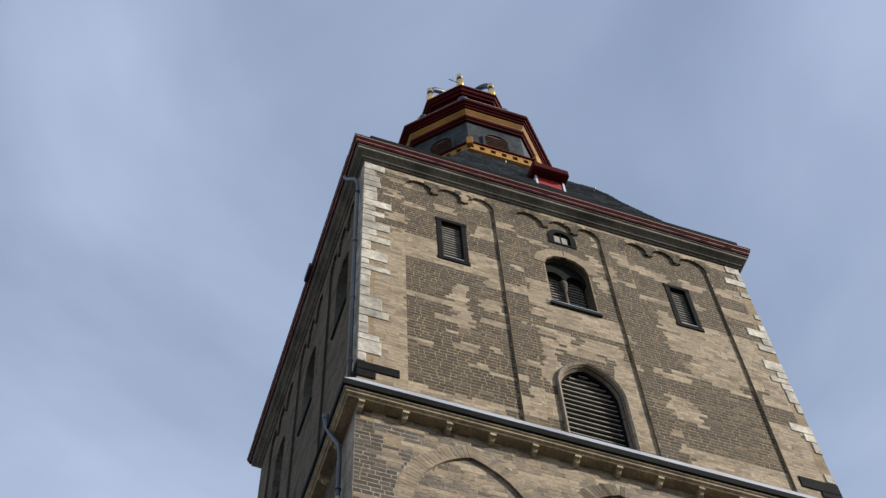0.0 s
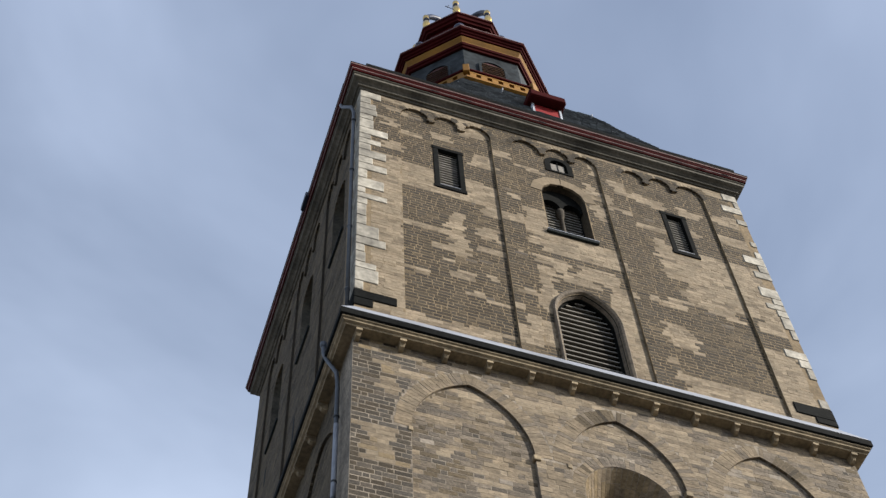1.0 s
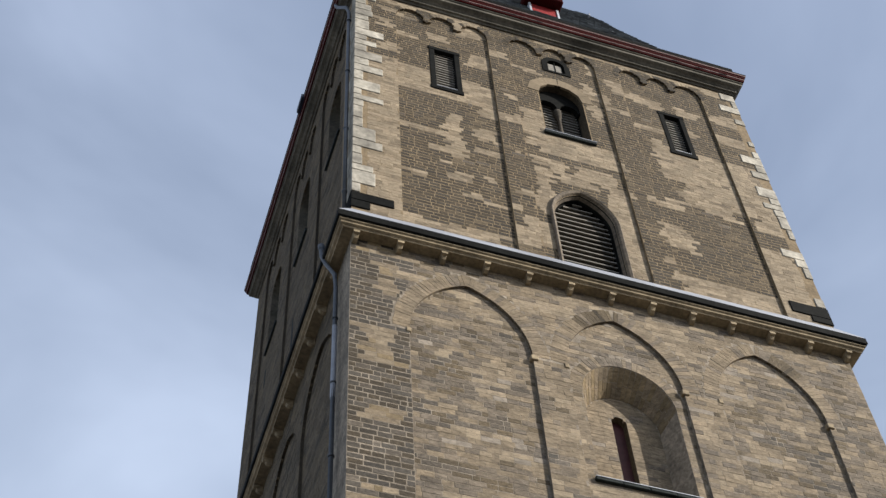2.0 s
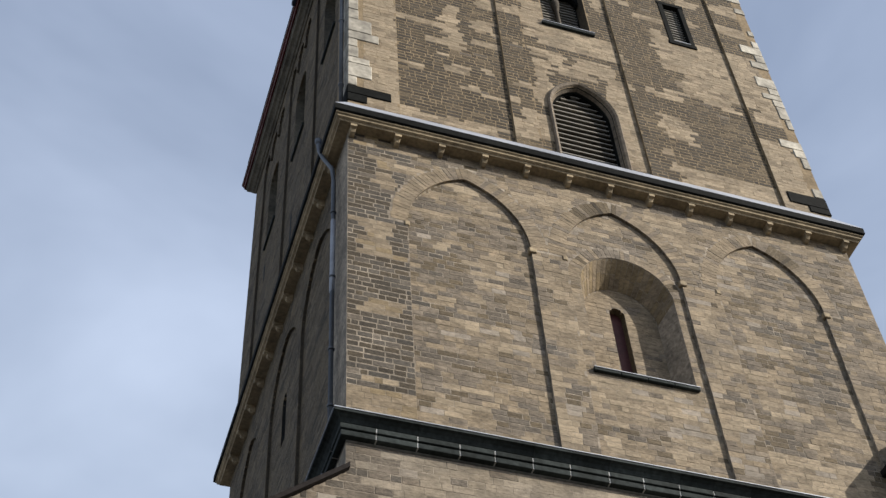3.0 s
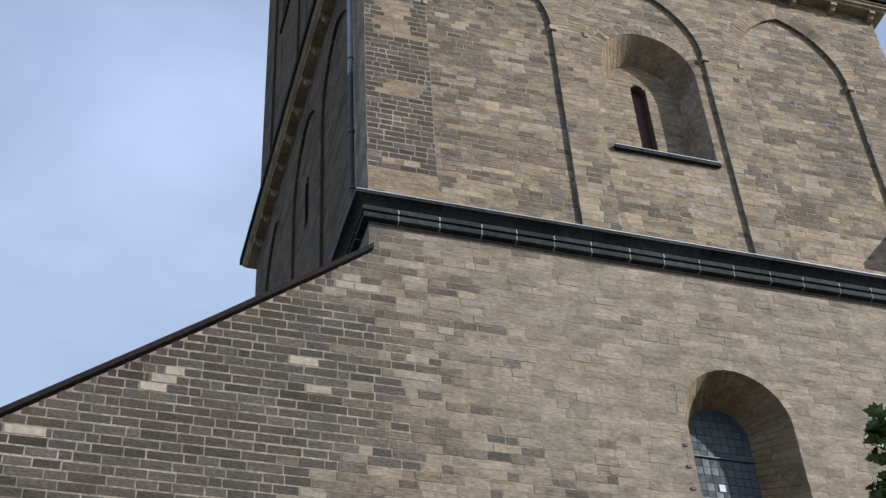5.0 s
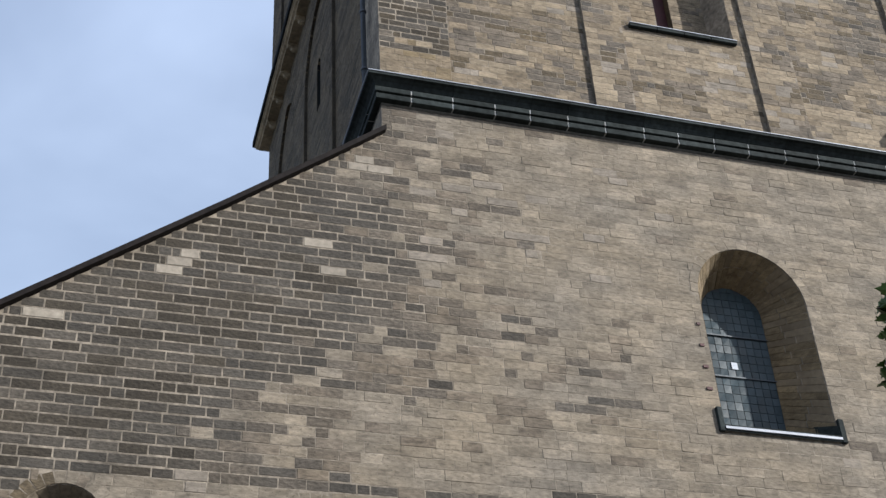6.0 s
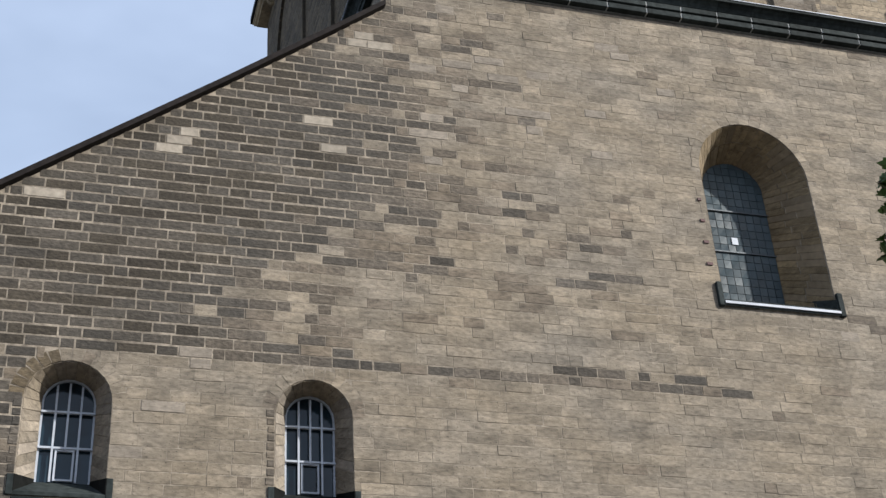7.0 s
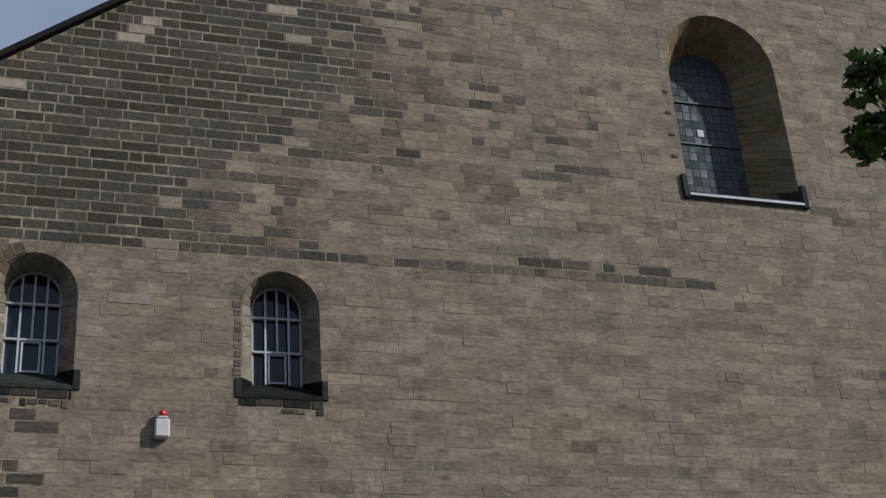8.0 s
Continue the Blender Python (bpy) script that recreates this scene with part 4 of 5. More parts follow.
reveal_bricks("niche_lining", arc_part(NICHE), REC + 0.012, arc_part(nin), ND - 0.004, front, [BRICK[10], BRICK[2]], niche, step=0.11, proud=0.004)
bm = bmesh.new()
strip(bm, slit, ND, slit, ND + 0.16, front)
part("slit_reveal", bm, BRICK[1], niche)
bm = bmesh.new()
skin(bm, slit, [], ND + 0.14, front)
part("slit_shutter", bm, DARKRED, niche, "dark red shutter")
part("latch", boxed(4.88, 4.93, ND + 0.1, ND + 0.138, 17.5, 17.58), BASALT, niche)
u = 4.03
for k in range(4):
    part("sill_stone", boxed(u, u + 0.455, REC - 0.06, REC + 0.3, 16.99, 17.05, bevel=0.008), BASALT, niche)
    u += 0.462
part("sill_sheet", boxed(4.03, 5.87, REC - 0.07, ND, 17.053, 17.068), ZINC, niche)

# ---- nave window ----
nave_win = tagged(empty("nave_window"), "tall round-arched leaded window in a deep tan reveal")
nave_win.parent = tower
GD = 0.6
gin = arch(5.1, 0.46, 10.3, 12.1, 0.46)
bm = bmesh.new()
strip(bm, NAVE, 0.0045, gin, GD, front, closed=False)
part("reveal", bm, MORTAR, nave_win)
reveal_bricks("reveal_lining", NAVE, 0.012, gin, GD - 0.004, front, [BRICK[2], BRICK[2], PLASTER], nave_win, step=0.115)
bm = bmesh.new()
vs = [bm.verts.new(p) for p in ((4.31, -0.03, 9.95), (5.93, -0.03, 9.95), (5.56, GD, 10.31), (4.64, GD, 10.31), (4.31, -0.03, 9.86), (5.93, -0.03, 9.86), (5.56, GD, 10.2), (4.64, GD, 10.2))]
for f in ((0, 1, 2, 3), (7, 6, 5, 4), (4, 5, 1, 0), (5, 6, 2, 1), (6, 7, 3, 2), (7, 4, 0, 3)):
    bm.faces.new([vs[i] for i in f])
part("sill", bm, BASALT, nave_win, "sloping dark sill")
part("sill_sheet", boxed(4.3, 5.94, -0.05, 0.02, 9.885, 9.92), ZINC, nave_win, "pale zinc sill edge")
for a, b in ((4.22, 4.3), (5.935, 6.02)):
    part("sill_end", boxed(a, b, -0.04, 0.1, 9.85, 10.2, bevel=0.01), BASALT, nave_win)
bm = bmesh.new()
vs = [bm.verts.new(p) for p in ((5.92, -0.02, 9.96), (5.92, -0.02, 10.1), (5.62, 0.52, 10.33), (5.62, 0.52, 10.28), (5.95, -0.02, 9.96), (5.95, -0.02, 10.1), (5.65, 0.52, 10.33), (5.65, 0.52, 10.28))]
for f in ((0, 1, 2, 3), (7, 6, 5, 4), (4, 5, 1, 0), (5, 6, 2, 1), (6, 7, 3, 2), (7, 4, 0, 3)):
    bm.faces.new([vs[i] for i in f])
part("sill_cheek", bm, BASALT, nave_win)
cols, pw, ph = 8, 0.115, 0.128
lr = random.Random(3)
pane_meshes = []
for k in range(6):
    me = bpy.data.meshes.new("pane")
    t1, t2 = lr.uniform(-0.004, 0.004), lr.uniform(-0.004, 0.004)
    a, b = pw / 2 - 0.0035, ph / 2 - 0.0035
    me.from_pydata([(-a, t1, -b), (a, -t1, -b), (a, t2, b), (-a, -t2, b), (-a, 0.008, -b), (a, 0.008, -b), (a, 0.008, b), (-a, 0.008, b)], [],
                   [(0, 1, 2, 3), (4, 7, 6, 5), (0, 4, 5, 1), (1, 5, 6, 2), (2, 6, 7, 3), (3, 7, 4, 0)])
    me.materials.append(LEADGLASS)
    pane_meshes.append(me)
for i in range(cols):
    for j in range(18):
        u, z = 4.64 + pw * (i + 0.5), 10.3 + ph * (j + 0.5)
        if not (within(gin, u, z - ph * 0.3) and within(gin, u, z)):
            continue
        ob = new("pane", lr.choice(pane_meshes))
        ob.location, ob.parent = (u, GD - 0.012, z), nave_win
part("clear_pane", boxed(4.98 - 0.045, 4.98 + 0.045, GD - 0.022, GD - 0.018, 11.2, 11.31), FRAMEWHITE, nave_win, "one small pale pane")
bm = bmesh.new()
skin(bm, grown(gin, 0.04), [], GD + 0.002, front)
part("lead_net", bm, LEAD, nave_win)
for z in (11.06, 11.72):
    part("saddle_bar", boxed(4.63, 5.57, GD - 0.035, GD - 0.015, z, z + 0.02), LEAD, nave_win)
for i in range(4):
    part("putlog", boxed(4.16 + 0.01 * i, 4.24, -0.012, 0.02, 10.45 + i * 0.33, 10.49 + i * 0.33), DARKRED, nave_win, "rusty iron stub")

# ---- small barred windows of the aisle ----
for loop, c in zip(LANCET, (-0.95, -3.55)):
    win = tagged(empty("aisle_window"), "small round-arched window with pale metal bars and a dark sill")
    win.parent = aisle
    D = 0.36
    gl = arch(c + 0.02, 0.285, 7.2, 8.1, 0.29)
    bm = bmesh.new()
    strip(bm, loop, 0.0045, gl, D, front, closed=False)
    part("reveal", bm, MORTAR, win)
    reveal_bricks("reveal_lining", loop, 0.012, gl, D - 0.004, front, [BRICK[4], BRICK[4], BRICK[7]], win, step=0.13, deep=1)
    bm = bmesh.new()
    skin(bm, gl, [], D + 0.03, front)
    part("glass", bm, DARKGLASS, win, "dark reflecting glass")
    bm = bmesh.new()
    gi = grown(gl, -0.025)
    strip(bm, grown(gl, 0.01), D, gi, D, front)
    strip(bm, gi, D, gi, D + 0.03, front)
    part("frame", bm, FRAMEWHITE, win)
    for du in (-0.13, 0.0, 0.13):
        top = 8.1 + math.sqrt(0.29 ** 2 - du ** 2) - 0.06
        part("bar", boxed(c + 0.02 + du - 0.011, c + 0.02 + du + 0.011, D - 0.03, D - 0.008, 7.2 if du else 7.56, top), FRAMEWHITE, win)
    for z in (7.57, 7.98):
        part("crossbar", boxed(c + 0.02 - 0.28, c + 0.02 + 0.28, D - 0.028, D + 0.01, z, z + 0.022), FRAMEWHITE, win)
    cas = tagged(empty("casement"), "small hinged casement")
    cas.parent = win
    x = c + 0.02
    for a, b, p, q in ((x - 0.1, x - 0.08, 7.22, 7.57), (x + 0.08, x + 0.1, 7.22, 7.57), (x - 0.08, x + 0.08, 7.22, 7.24), (x - 0.08, x + 0.08, 7.55, 7.57)):
        part("casement_bar", boxed(a, b, D - 0.012, D + 0.02, p, q), FRAMEWHITE, cas)
    bm = bmesh.new()
    h = loop[-1][0] - c
    vs = [bm.verts.new(p) for p in ((c - h, -0.012, 6.95), (c + h, -0.012, 6.95), (c + 0.305, D, 7.2), (c - 0.265, D, 7.2), (c - h, -0.012, 6.91), (c + h, -0.012, 6.91), (c + 0.305, D, 6.95), (c - 0.265, D, 6.95))]
    for f in ((0, 1, 2, 3), (7, 6, 5, 4), (4, 5, 1, 0), (5, 6, 2, 1), (6, 7, 3, 2), (7, 4, 0, 3)):
        bm.faces.new([vs[i] for i in f])
    part("sill", bm, BASALT, win, "sloping dark basalt sill")
    for s, e in ((-1, c - 0.262), (1, c + 0.302)):
        a, b = sorted((c + s * (h + 0.002), c + s * (h + 0.07)))
        part("sill_end", boxed(a, b, -0.014, 0.12, 6.91, 7.13, bevel=0.004), BASALT, win)
        bm = bmesh.new()
        vs = [bm.verts.new(p) for p in ((c + s * (h - 0.004), -0.012, 6.95), (c + s * (h - 0.004), -0.012, 7.13), (e - s * 0.004, D - 0.03, 7.22), (e - s * 0.004, D - 0.03, 7.16),
                                        (c + s * (h + 0.01), -0.012, 6.95), (c + s * (h + 0.01), -0.012, 7.13), (e + s * 0.01, D - 0.03, 7.22), (e + s * 0.01, D - 0.03, 7.16))]
        for f in ((0, 1, 2, 3), (7, 6, 5, 4), (4, 5, 1, 0), (5, 6, 2, 1), (6, 7, 3, 2), (7, 4, 0, 3)):
            bm.faces.new([vs[i] for i in f])
        part("sill_cheek", bm, BLACKSTONE, win)
    # narrow bricks up the jamb
    z = 7.15
    while z < 7.95:
        t = rng.uniform(0.085, 0.11)
        part("jamb_brick", boxed(c - h - rng.uniform(0.07, 0.1), c - h - 0.006, -0.003, 0.03, z, z + t - 0.02, bevel=0.004), rng.choice((BRICK[9], BRICK[6]) if c > -2 else (BRICK[8], BRICK[9])), win)
        z += t
    # stained stones under the sill, in two ragged rows
    for row, (top, share) in enumerate(((6.905, 1.0), (6.8, 0.85 if c < -2 else 0.3))):
        u = c - 0.46
        while u < c + 0.42:
            w = rng.uniform(0.2, 0.38) if row == 0 else rng.uniform(0.07, 0.16)
            if rng.random() < share:
                h = rng.uniform(0.75, 1.0) * (1.0 if row == 0 else rng.uniform(0.5, 1.0))
                part("stained_brick", boxed(u, min(u + w, c + 0.46) - 0.016, -0.005, 0.03, top - 0.1 * h, top - 0.004, bevel=0.004), rng.choice((BASALT, BRICK[0], BRICK[0])) if row == 0 else rng.choice((BRICK[0], BRICK[8], BRICK[9])), win)
            u += w

# ---- coping and roof of the aisle ----
for (a, za), (b, zb) in zip(GABLE, GABLE[1:]):
    bm = bmesh.new()
    if b == 0.0:
        b, zb = 0.04, zb + 0.03
    vs = [bm.verts.new(p) for p in ((a, -0.09, za + 0.01), (b, -0.09, zb + 0.01), (b, 0.4, zb + 0.01), (a, 0.4, za + 0.01), (a, -0.09, za + 0.095), (b, -0.09, zb + 0.095), (b, 0.4, zb + 0.105), (a, 0.4, za + 0.105))]
    for f in ((0, 3, 2, 1), (4, 5, 6, 7), (0, 1, 5, 4), (1, 2, 6, 5), (2, 3, 7, 6), (3, 0, 4, 7)):
        bm.faces.new([vs[i] for i in f])
    part("coping", bm, COPING, aisle, "black metal coping strip")
bm = bmesh.new()
for y0, y1 in ((0.41, 30.0),):
    g = GABLE
    a = [bm.verts.new((u, y0, z - 0.15)) for u, z in g]
    b = [bm.verts.new((u, y1, z - 0.15)) for u, z in g]
    for i in range(len(g) - 1):
        bm.faces.new((a[i], a[i + 1], b[i + 1], b[i]))
part("aisle_roof", bm, SLATE, aisle, "slate lean-to roof")
part("aisle_side_wall", boxed(-9.0, -8.2, 0.91, 30.0, 0.0, 6.2), MORTAR, aisle)

# ---- gabled buttress head at the south end ----
butt = tagged(empty("buttress"), "dark stone buttress head with a gabled cap on the band")
bm = bmesh.new()
box(bm, 9.12, 10.3, -0.42, 0.1, 14.86, 15.9, bevel=0.01)
part("shaft", bm, GREYSTONE, butt)
bm = bmesh.new()
vs = []
for d in (-0.5, 0.12):
    vs.append([bm.verts.new((u, d, z)) for u, z in ((8.84, 15.88), (10.5, 15.88), (10.5, 16.0), (9.67, 16.95), (8.84, 16.0))])
bm.faces.new(vs[0])
bm.faces.new(list(reversed(vs[1])))
for i in range(5):
    bm.faces.new((vs[0][i], vs[0][(i + 1) % 5], vs[1][(i + 1) % 5], vs[1][i]))
part("cap", bm, COPING, butt, "dark gabled cap")

# ---- roof of the tower ----
T8 = math.pi / 8
prof = [(5.06, 32.86), (4.95, 32.98), (4.7, 33.45), (4.42, 34.4), (4.1, 35.5), (3.73, 36.75), (3.46, 37.7), (3.18, 38.68), (2.88, 39.55), (2.54, 40.17), (2.2, 40.6)]


def hood_row(r, z):
    """The roof's outline at one height: a square whose corners are cut off more and more upwards."""
    k = 1 - 0.3 * min(1.0, max(0.0, (z - 33) / 5))
    cx = 5.1 + 0.6 * min(1.0, max(0.0, z - 32.88) / 2.2)
    r += 0.1
    return [Vector((cx + x * r, 4.87 + y * r, z)) for x, y in ((-k, -1), (k, -1), (1, -k), (1, k), (k, 1), (-k, 1), (-1, k), (-1, -k))]


bm = bmesh.new()
rows = [[bm.verts.new(p) for p in hood_row(r, z)] for r, z in prof]
for a, b in zip(rows, rows[1:]):
    for i in range(8):
        j = (i + 1) % 8
        bm.faces.new((a[i], a[j], b[j], b[i]))
bmesh.ops.remove_doubles(bm, verts=bm.verts, dist=0.001)
roof = part("roof", bm, SLATE, tower, "bell-shaped dark slate tower roof with cut corners")
# courses of slates
verts, faces = [], []
fine = []
for (r0, z0), (r1, z1) in zip(prof, prof[1:]):
    n = max(1, round(math.hypot(r1 - r0, z1 - z0) / 0.17))
    fine += [(r0 + (r1 - r0) * i / n, z0 + (z1 - z0) * i / n) for i in range(n)]
fine.append(prof[-1])
for k, ((r0, z0), (r1, z1)) in enumerate(zip(fine, fine[1:])):
    low, high = hood_row(r0, z0), hood_row(r1, z1)
    for i in range(8):
        p0, q0, p1, q1 = low[i], low[(i + 1) % 8], high[i], high[(i + 1) % 8]
        width = (q0 - p0).length
        if width < 0.05:
            continue
        outward = Vector(((q0 - p0).y, -(q0 - p0).x, 0)).normalized()
        n = max(1, round(width / 0.22))
        for c in range(-1, n):
            a, b = max(0.0, (c + 0.5 * (k % 2)) / n), min(1.0, (c + 1 + 0.5 * (k % 2)) / n) - 0.012 / width
            if b - a < 0.1 / n:
                continue
            e = 0.022 + 0.02 * rng.random()
            o = len(verts)
            up = Vector((0, 0, 0.008 * rng.random()))
            verts += [p0.lerp(q0, a) + outward * e + up, p0.lerp(q0, b) + outward * e + up, p1.lerp(q1, b) + outward * 0.005, p1.lerp(q1, a) + outward * 0.005, p0.lerp(q0, a), p0.lerp(q0, b)]
            faces += [(o, o + 1, o + 2, o + 3), (o + 4, o + 5, o + 1, o)]
tagged(raw("slate_cover", verts, faces, SLATE, parent=roof), kind="stuff")
for i, (x, y, z) in enumerate(((4.6, 1.42, 38.2), (7.4, 1.42, 38.2))):
    part("roof_hook", round_bar([(x, y, z), (x, y - 0.1, z), (x, y - 0.12, z + 0.08)], 0.02), ZINC, roof)

# ---- lantern ----
lantern = tagged(empty("roof_lantern"), "octagonal slate and dark red roof lantern with ochre trim")
lantern.parent = tower


def octo(name, profile, mat, label=""):
    return part(name, ring([(a - (0.14 if z > 46 else 0.07 if z > 44.2 else 0.0), z - 0.15) for a, z in profile], 0.0, 8, T8, CENTRE), mat, lantern, label)


octo("gallery", [(2.3, 40.42), (2.7, 40.44), (2.7, 40.56), (2.5, 40.57)], OCHRE, "ochre dentilled rail")
# dark ring behind the dentils: shade of the holes put into its colour
octo("gallery_back", [(2.58, 40.5), (2.58, 40.88)], OXBLOOD)
octo("gallery_top", [(2.5, 40.79), (2.7, 40.79), (2.7, 40.865), (2.5, 40.868)], OCHRE)
octo("gallery_rail", [(2.4, 40.87), (2.66, 40.87), (2.68, 40.9), (2.74, 40.93), (2.74, 41.0), (2.3, 41.06)], OXBLOOD, "dark red gallery rail")
for f in range(8):
    ang = f * math.pi / 4
    rot = pose(CENTRE[0], CENTRE[1], 0) @ Matrix.Rotation(ang, 4, "Z")
    for k in range(6):
        u = (k - 2.5) * 0.36
        bm = boxed(-0.1 + u, 0.1 + u, -2.695, -2.48, 40.4, 40.65)
        bm.transform(rot)
        part("dentil", bm, OCHRE, lantern)
    ang2 = ang + T8
    bm = boxed(-0.1, 0.1, -2.98, -2.7, 40.6, 41.08, bevel=0.01)
    bm.transform(pose(CENTRE[0], CENTRE[1], 0) @ Matrix.Rotation(ang2, 4, "Z"))
    part("corner_block", bm, OCHRE, lantern)
octo("drum", [(2.32, 40.4), (2.3, 41.0), (2.28, 43.7)], DRUMSLATE, "slate-hung drum")
octo("drum_moulding", [(2.2, 43.6), (2.36, 43.6), (2.38, 43.7), (2.42, 43.72), (2.44, 43.84), (2.3, 43.86)], OXBLOOD)
octo("cove", [(2.3, 43.86), (2.34, 43.87), (2.38, 44.05), (2.48, 44.2), (2.55, 44.24), (2.4, 44.26)], OCHRE, "ochre cove under the cornice")
octo("lantern_cornice", [(2.4, 44.265), (2.6, 44.265), (2.61, 44.36), (2.66, 44.38), (2.68, 44.46), (2.74, 44.48), (2.75, 44.6), (2.7, 44.62), (2.1, 45.0)], OXBLOOD, "dark red stepped cornice")
# cornice edges coloured pale as painted highlights
octo("cornice_edge", [(2.745, 44.57), (2.77, 44.575), (2.77, 44.615), (2.7, 44.63)], EDGELIGHT)
octo("upper_drum", [(2.0, 44.9), (1.86, 45.4), (1.6, 47.2), (1.5, 48.3)], OXBLOOD, "dark red upper stage")
octo("upper_band", [(1.6, 46.8), (1.78, 46.85), (1.8, 46.98), (1.6, 47.05)], OXBLOOD)
octo("upper_cornice", [(1.4, 48.3), (1.62, 48.32), (1.64, 48.44), (1.7, 48.46), (1.74, 48.6), (1.78, 48.62), (1.78, 48.72), (0.2, 48.9)], OXBLOOD)
octo("upper_cornice_edge", [(1.775, 48.68), (1.795, 48.69), (1.795, 48.725), (1.7, 48.735)], EDGELIGHT)
# sound openings in the drum
for f in range(8):
    rot = pose(CENTRE[0], CENTRE[1], 0) @ Matrix.Rotation(f * math.pi / 4, 4, "Z")
    win = tagged(empty("lantern_window"), "arched ochre louvre in the slate drum")
    win.parent = lantern
    loop = arch(0.0, 0.42, 41.1, 42.4, 0.42, 6)
    at = lambda u, d, z: rot @ Vector((u, -2.33 + d, z))
    bm = bmesh.new()
    strip(bm, grown(loop, 0.06), -0.03, grown(loop, -0.03), -0.03, at)
    strip(bm, grown(loop, 0.06), -0.03, grown(loop, 0.06), 0.08, at)
    strip(bm, grown(loop, -0.03), -0.03, grown(loop, -0.03), 0.08, at)
    part("frame", bm, DRUMSLATE, win)
    bm = bmesh.new()
    skin(bm, loop, [], 0.012, at)
    part("backing", bm, DARKRED, win)
    for j in range(11):
        z = 41.13 + j * 0.14
        for a, b in spans(loop, z + 0.02)[:1]:
            bm = bmesh.new()
            vs = [bm.verts.new(at(*q)) for q in ((a, -0.03, z), (b, -0.03, z), (b, 0.03, z + 0.09), (a, 0.03, z + 0.09), (a, -0.03, z + 0.02), (b, -0.03, z + 0.02), (b, 0.03, z + 0.11), (a, 0.03, z + 0.11))]
            for q in ((0, 3, 2, 1), (4, 5, 6, 7), (0, 1, 5, 4), (1, 2, 6, 5), (2, 3, 7, 6), (3, 0, 4, 7)):
                bm.faces.new([vs[i] for i in q])
            part("slat", bm, LOUVREBROWN, win)

# red dormer hatch on the west slope
hatch = tagged(empty("roof_hatch"), "red boarded roof hatch with an overhanging top")
hatch.parent = tower
part("hatch_front", boxed(5.3, 6.06, 0.95, 2.0, 36.0, 36.95), RED, hatch, "bright red panel")
for a, b in ((5.24, 5.3), (6.06, 6.12)):
    part("hatch_edge", boxed(a, b, 0.92, 2.0, 36.0, 36.95), FRAMEWHITE, hatch)
part("hatch_top", boxed(5.1, 6.2, 0.66, 2.2, 36.96, 37.3, bevel=0.04), OXBLOOD, hatch)

# ---- gilded crown ----
crown = tagged(empty("gilded_crown"), "gilded and blue-black crown on the lantern top", "crown")
FIN = [(0.12, 0.0), (0.14, 0.05), (0.08, 0.1), (0.2, 0.2), (0.25, 0.36), (0.2, 0.52), (0.1, 0.6), (0.12, 0.66), (0.2, 0.74), (0.2, 0.86), (0.1, 0.95), (0.05, 1.0)]
for i in range(8):
    ang = T8 + i * math.pi / 4
    x, y = CENTRE[0] + 1.6 * math.cos(ang), CENTRE[1] + 1.6 * math.sin(ang)
    part("finial", turned([(r * 0.6, z * 1.45) for r, z in FIN], 12, (x, y, 48.58)), GOLD, crown)
    pts = []
    for k in range(9):
        t = k / 8
        r = 1.6 * math.cos(t * math.pi / 2) + 0.02
        pts.append((CENTRE[0] + r * math.cos(ang), CENTRE[1] + r * math.sin(ang), 49.35 + 1.7 * math.sin(t * math.pi / 2)))
    part("arch_band", round_bar(pts, 0.11, 8), CROWNBLUE, crown)
part("orb", turned([(0.05, 0), (0.3, 0.12), (0.42, 0.4), (0.3, 0.68), (0.05, 0.8)], 14, (CENTRE[0], CENTRE[1], 50.8)), GOLD, crown)
for i in range(8):
    ang = T8 + i * math.pi / 4
    x, y = CENTRE[0] + 1.98 * math.cos(ang), CENTRE[1] + 1.98 * math.sin(ang)
    part("scroll", turned([(r, z) for r, z in FIN], 10, (x, y, 45.6)), CROWNBLUE, crown)

part("lightning_rod", round_bar([(4.39, 3.27, 49.1), (3.92, 3.2, 49.0)], 0.014, 6), CROWNBLUE, crown)
part("lightning_rod", round_bar([(4.0, 3.2, 48.92), (4.08, 3.2, 49.2)], 0.014, 6), CROWNBLUE, crown)

# ---- rainwater pipes ----
pipe = tagged(empty("downpipe"), "grey metal downpipe on the shaded tower face", "downpipe", group="downpipes")
part("pipe", round_bar([(-0.31, 0.72, 32.8), (-0.29, 0.62, 32.5), (-0.15, 0.28, 31.9), (-0.1, 0.2, 31.5), (-0.1, 0.18, 27.0), (-0.1, 0.14, 22.95)], 0.042), LEADPIPE, pipe)
for z in (31.0, 28.5, 26.0, 23.6):
    part("pipe_bracket", turned([(0.05, 0), (0.058, 0.01), (0.058, 0.04), (0.05, 0.05)], 10, (-0.1, 0.18 - 0.009 * (27 - z) * (z < 27), z)), LEADPIPE, pipe)
pipe = tagged(empty("downpipe"), "grey metal downpipe with an offset under the string course", "downpipe", group="downpipes")
part("pipe", round_bar([(-0.34, 0.82, 22.6), (-0.33, 0.8, 22.3), (-0.27, 0.7, 21.95), (-0.13, 0.57, 21.5), (-0.1, 0.56, 21.1), (-0.1, 0.5, 15.2), (-0.1, 0.5, 14.9)], 0.04), LEADPIPE, pipe)
for z in (20.2, 18.5, 16.8, 15.6):
    part("pipe_bracket", turned([(0.05, 0), (0.056, 0.008), (0.056, 0.03), (0.05, 0.04)], 10, (-0.1, 0.5 + 0.01 * (z - 15.3), z)), LEADPIPE, pipe)
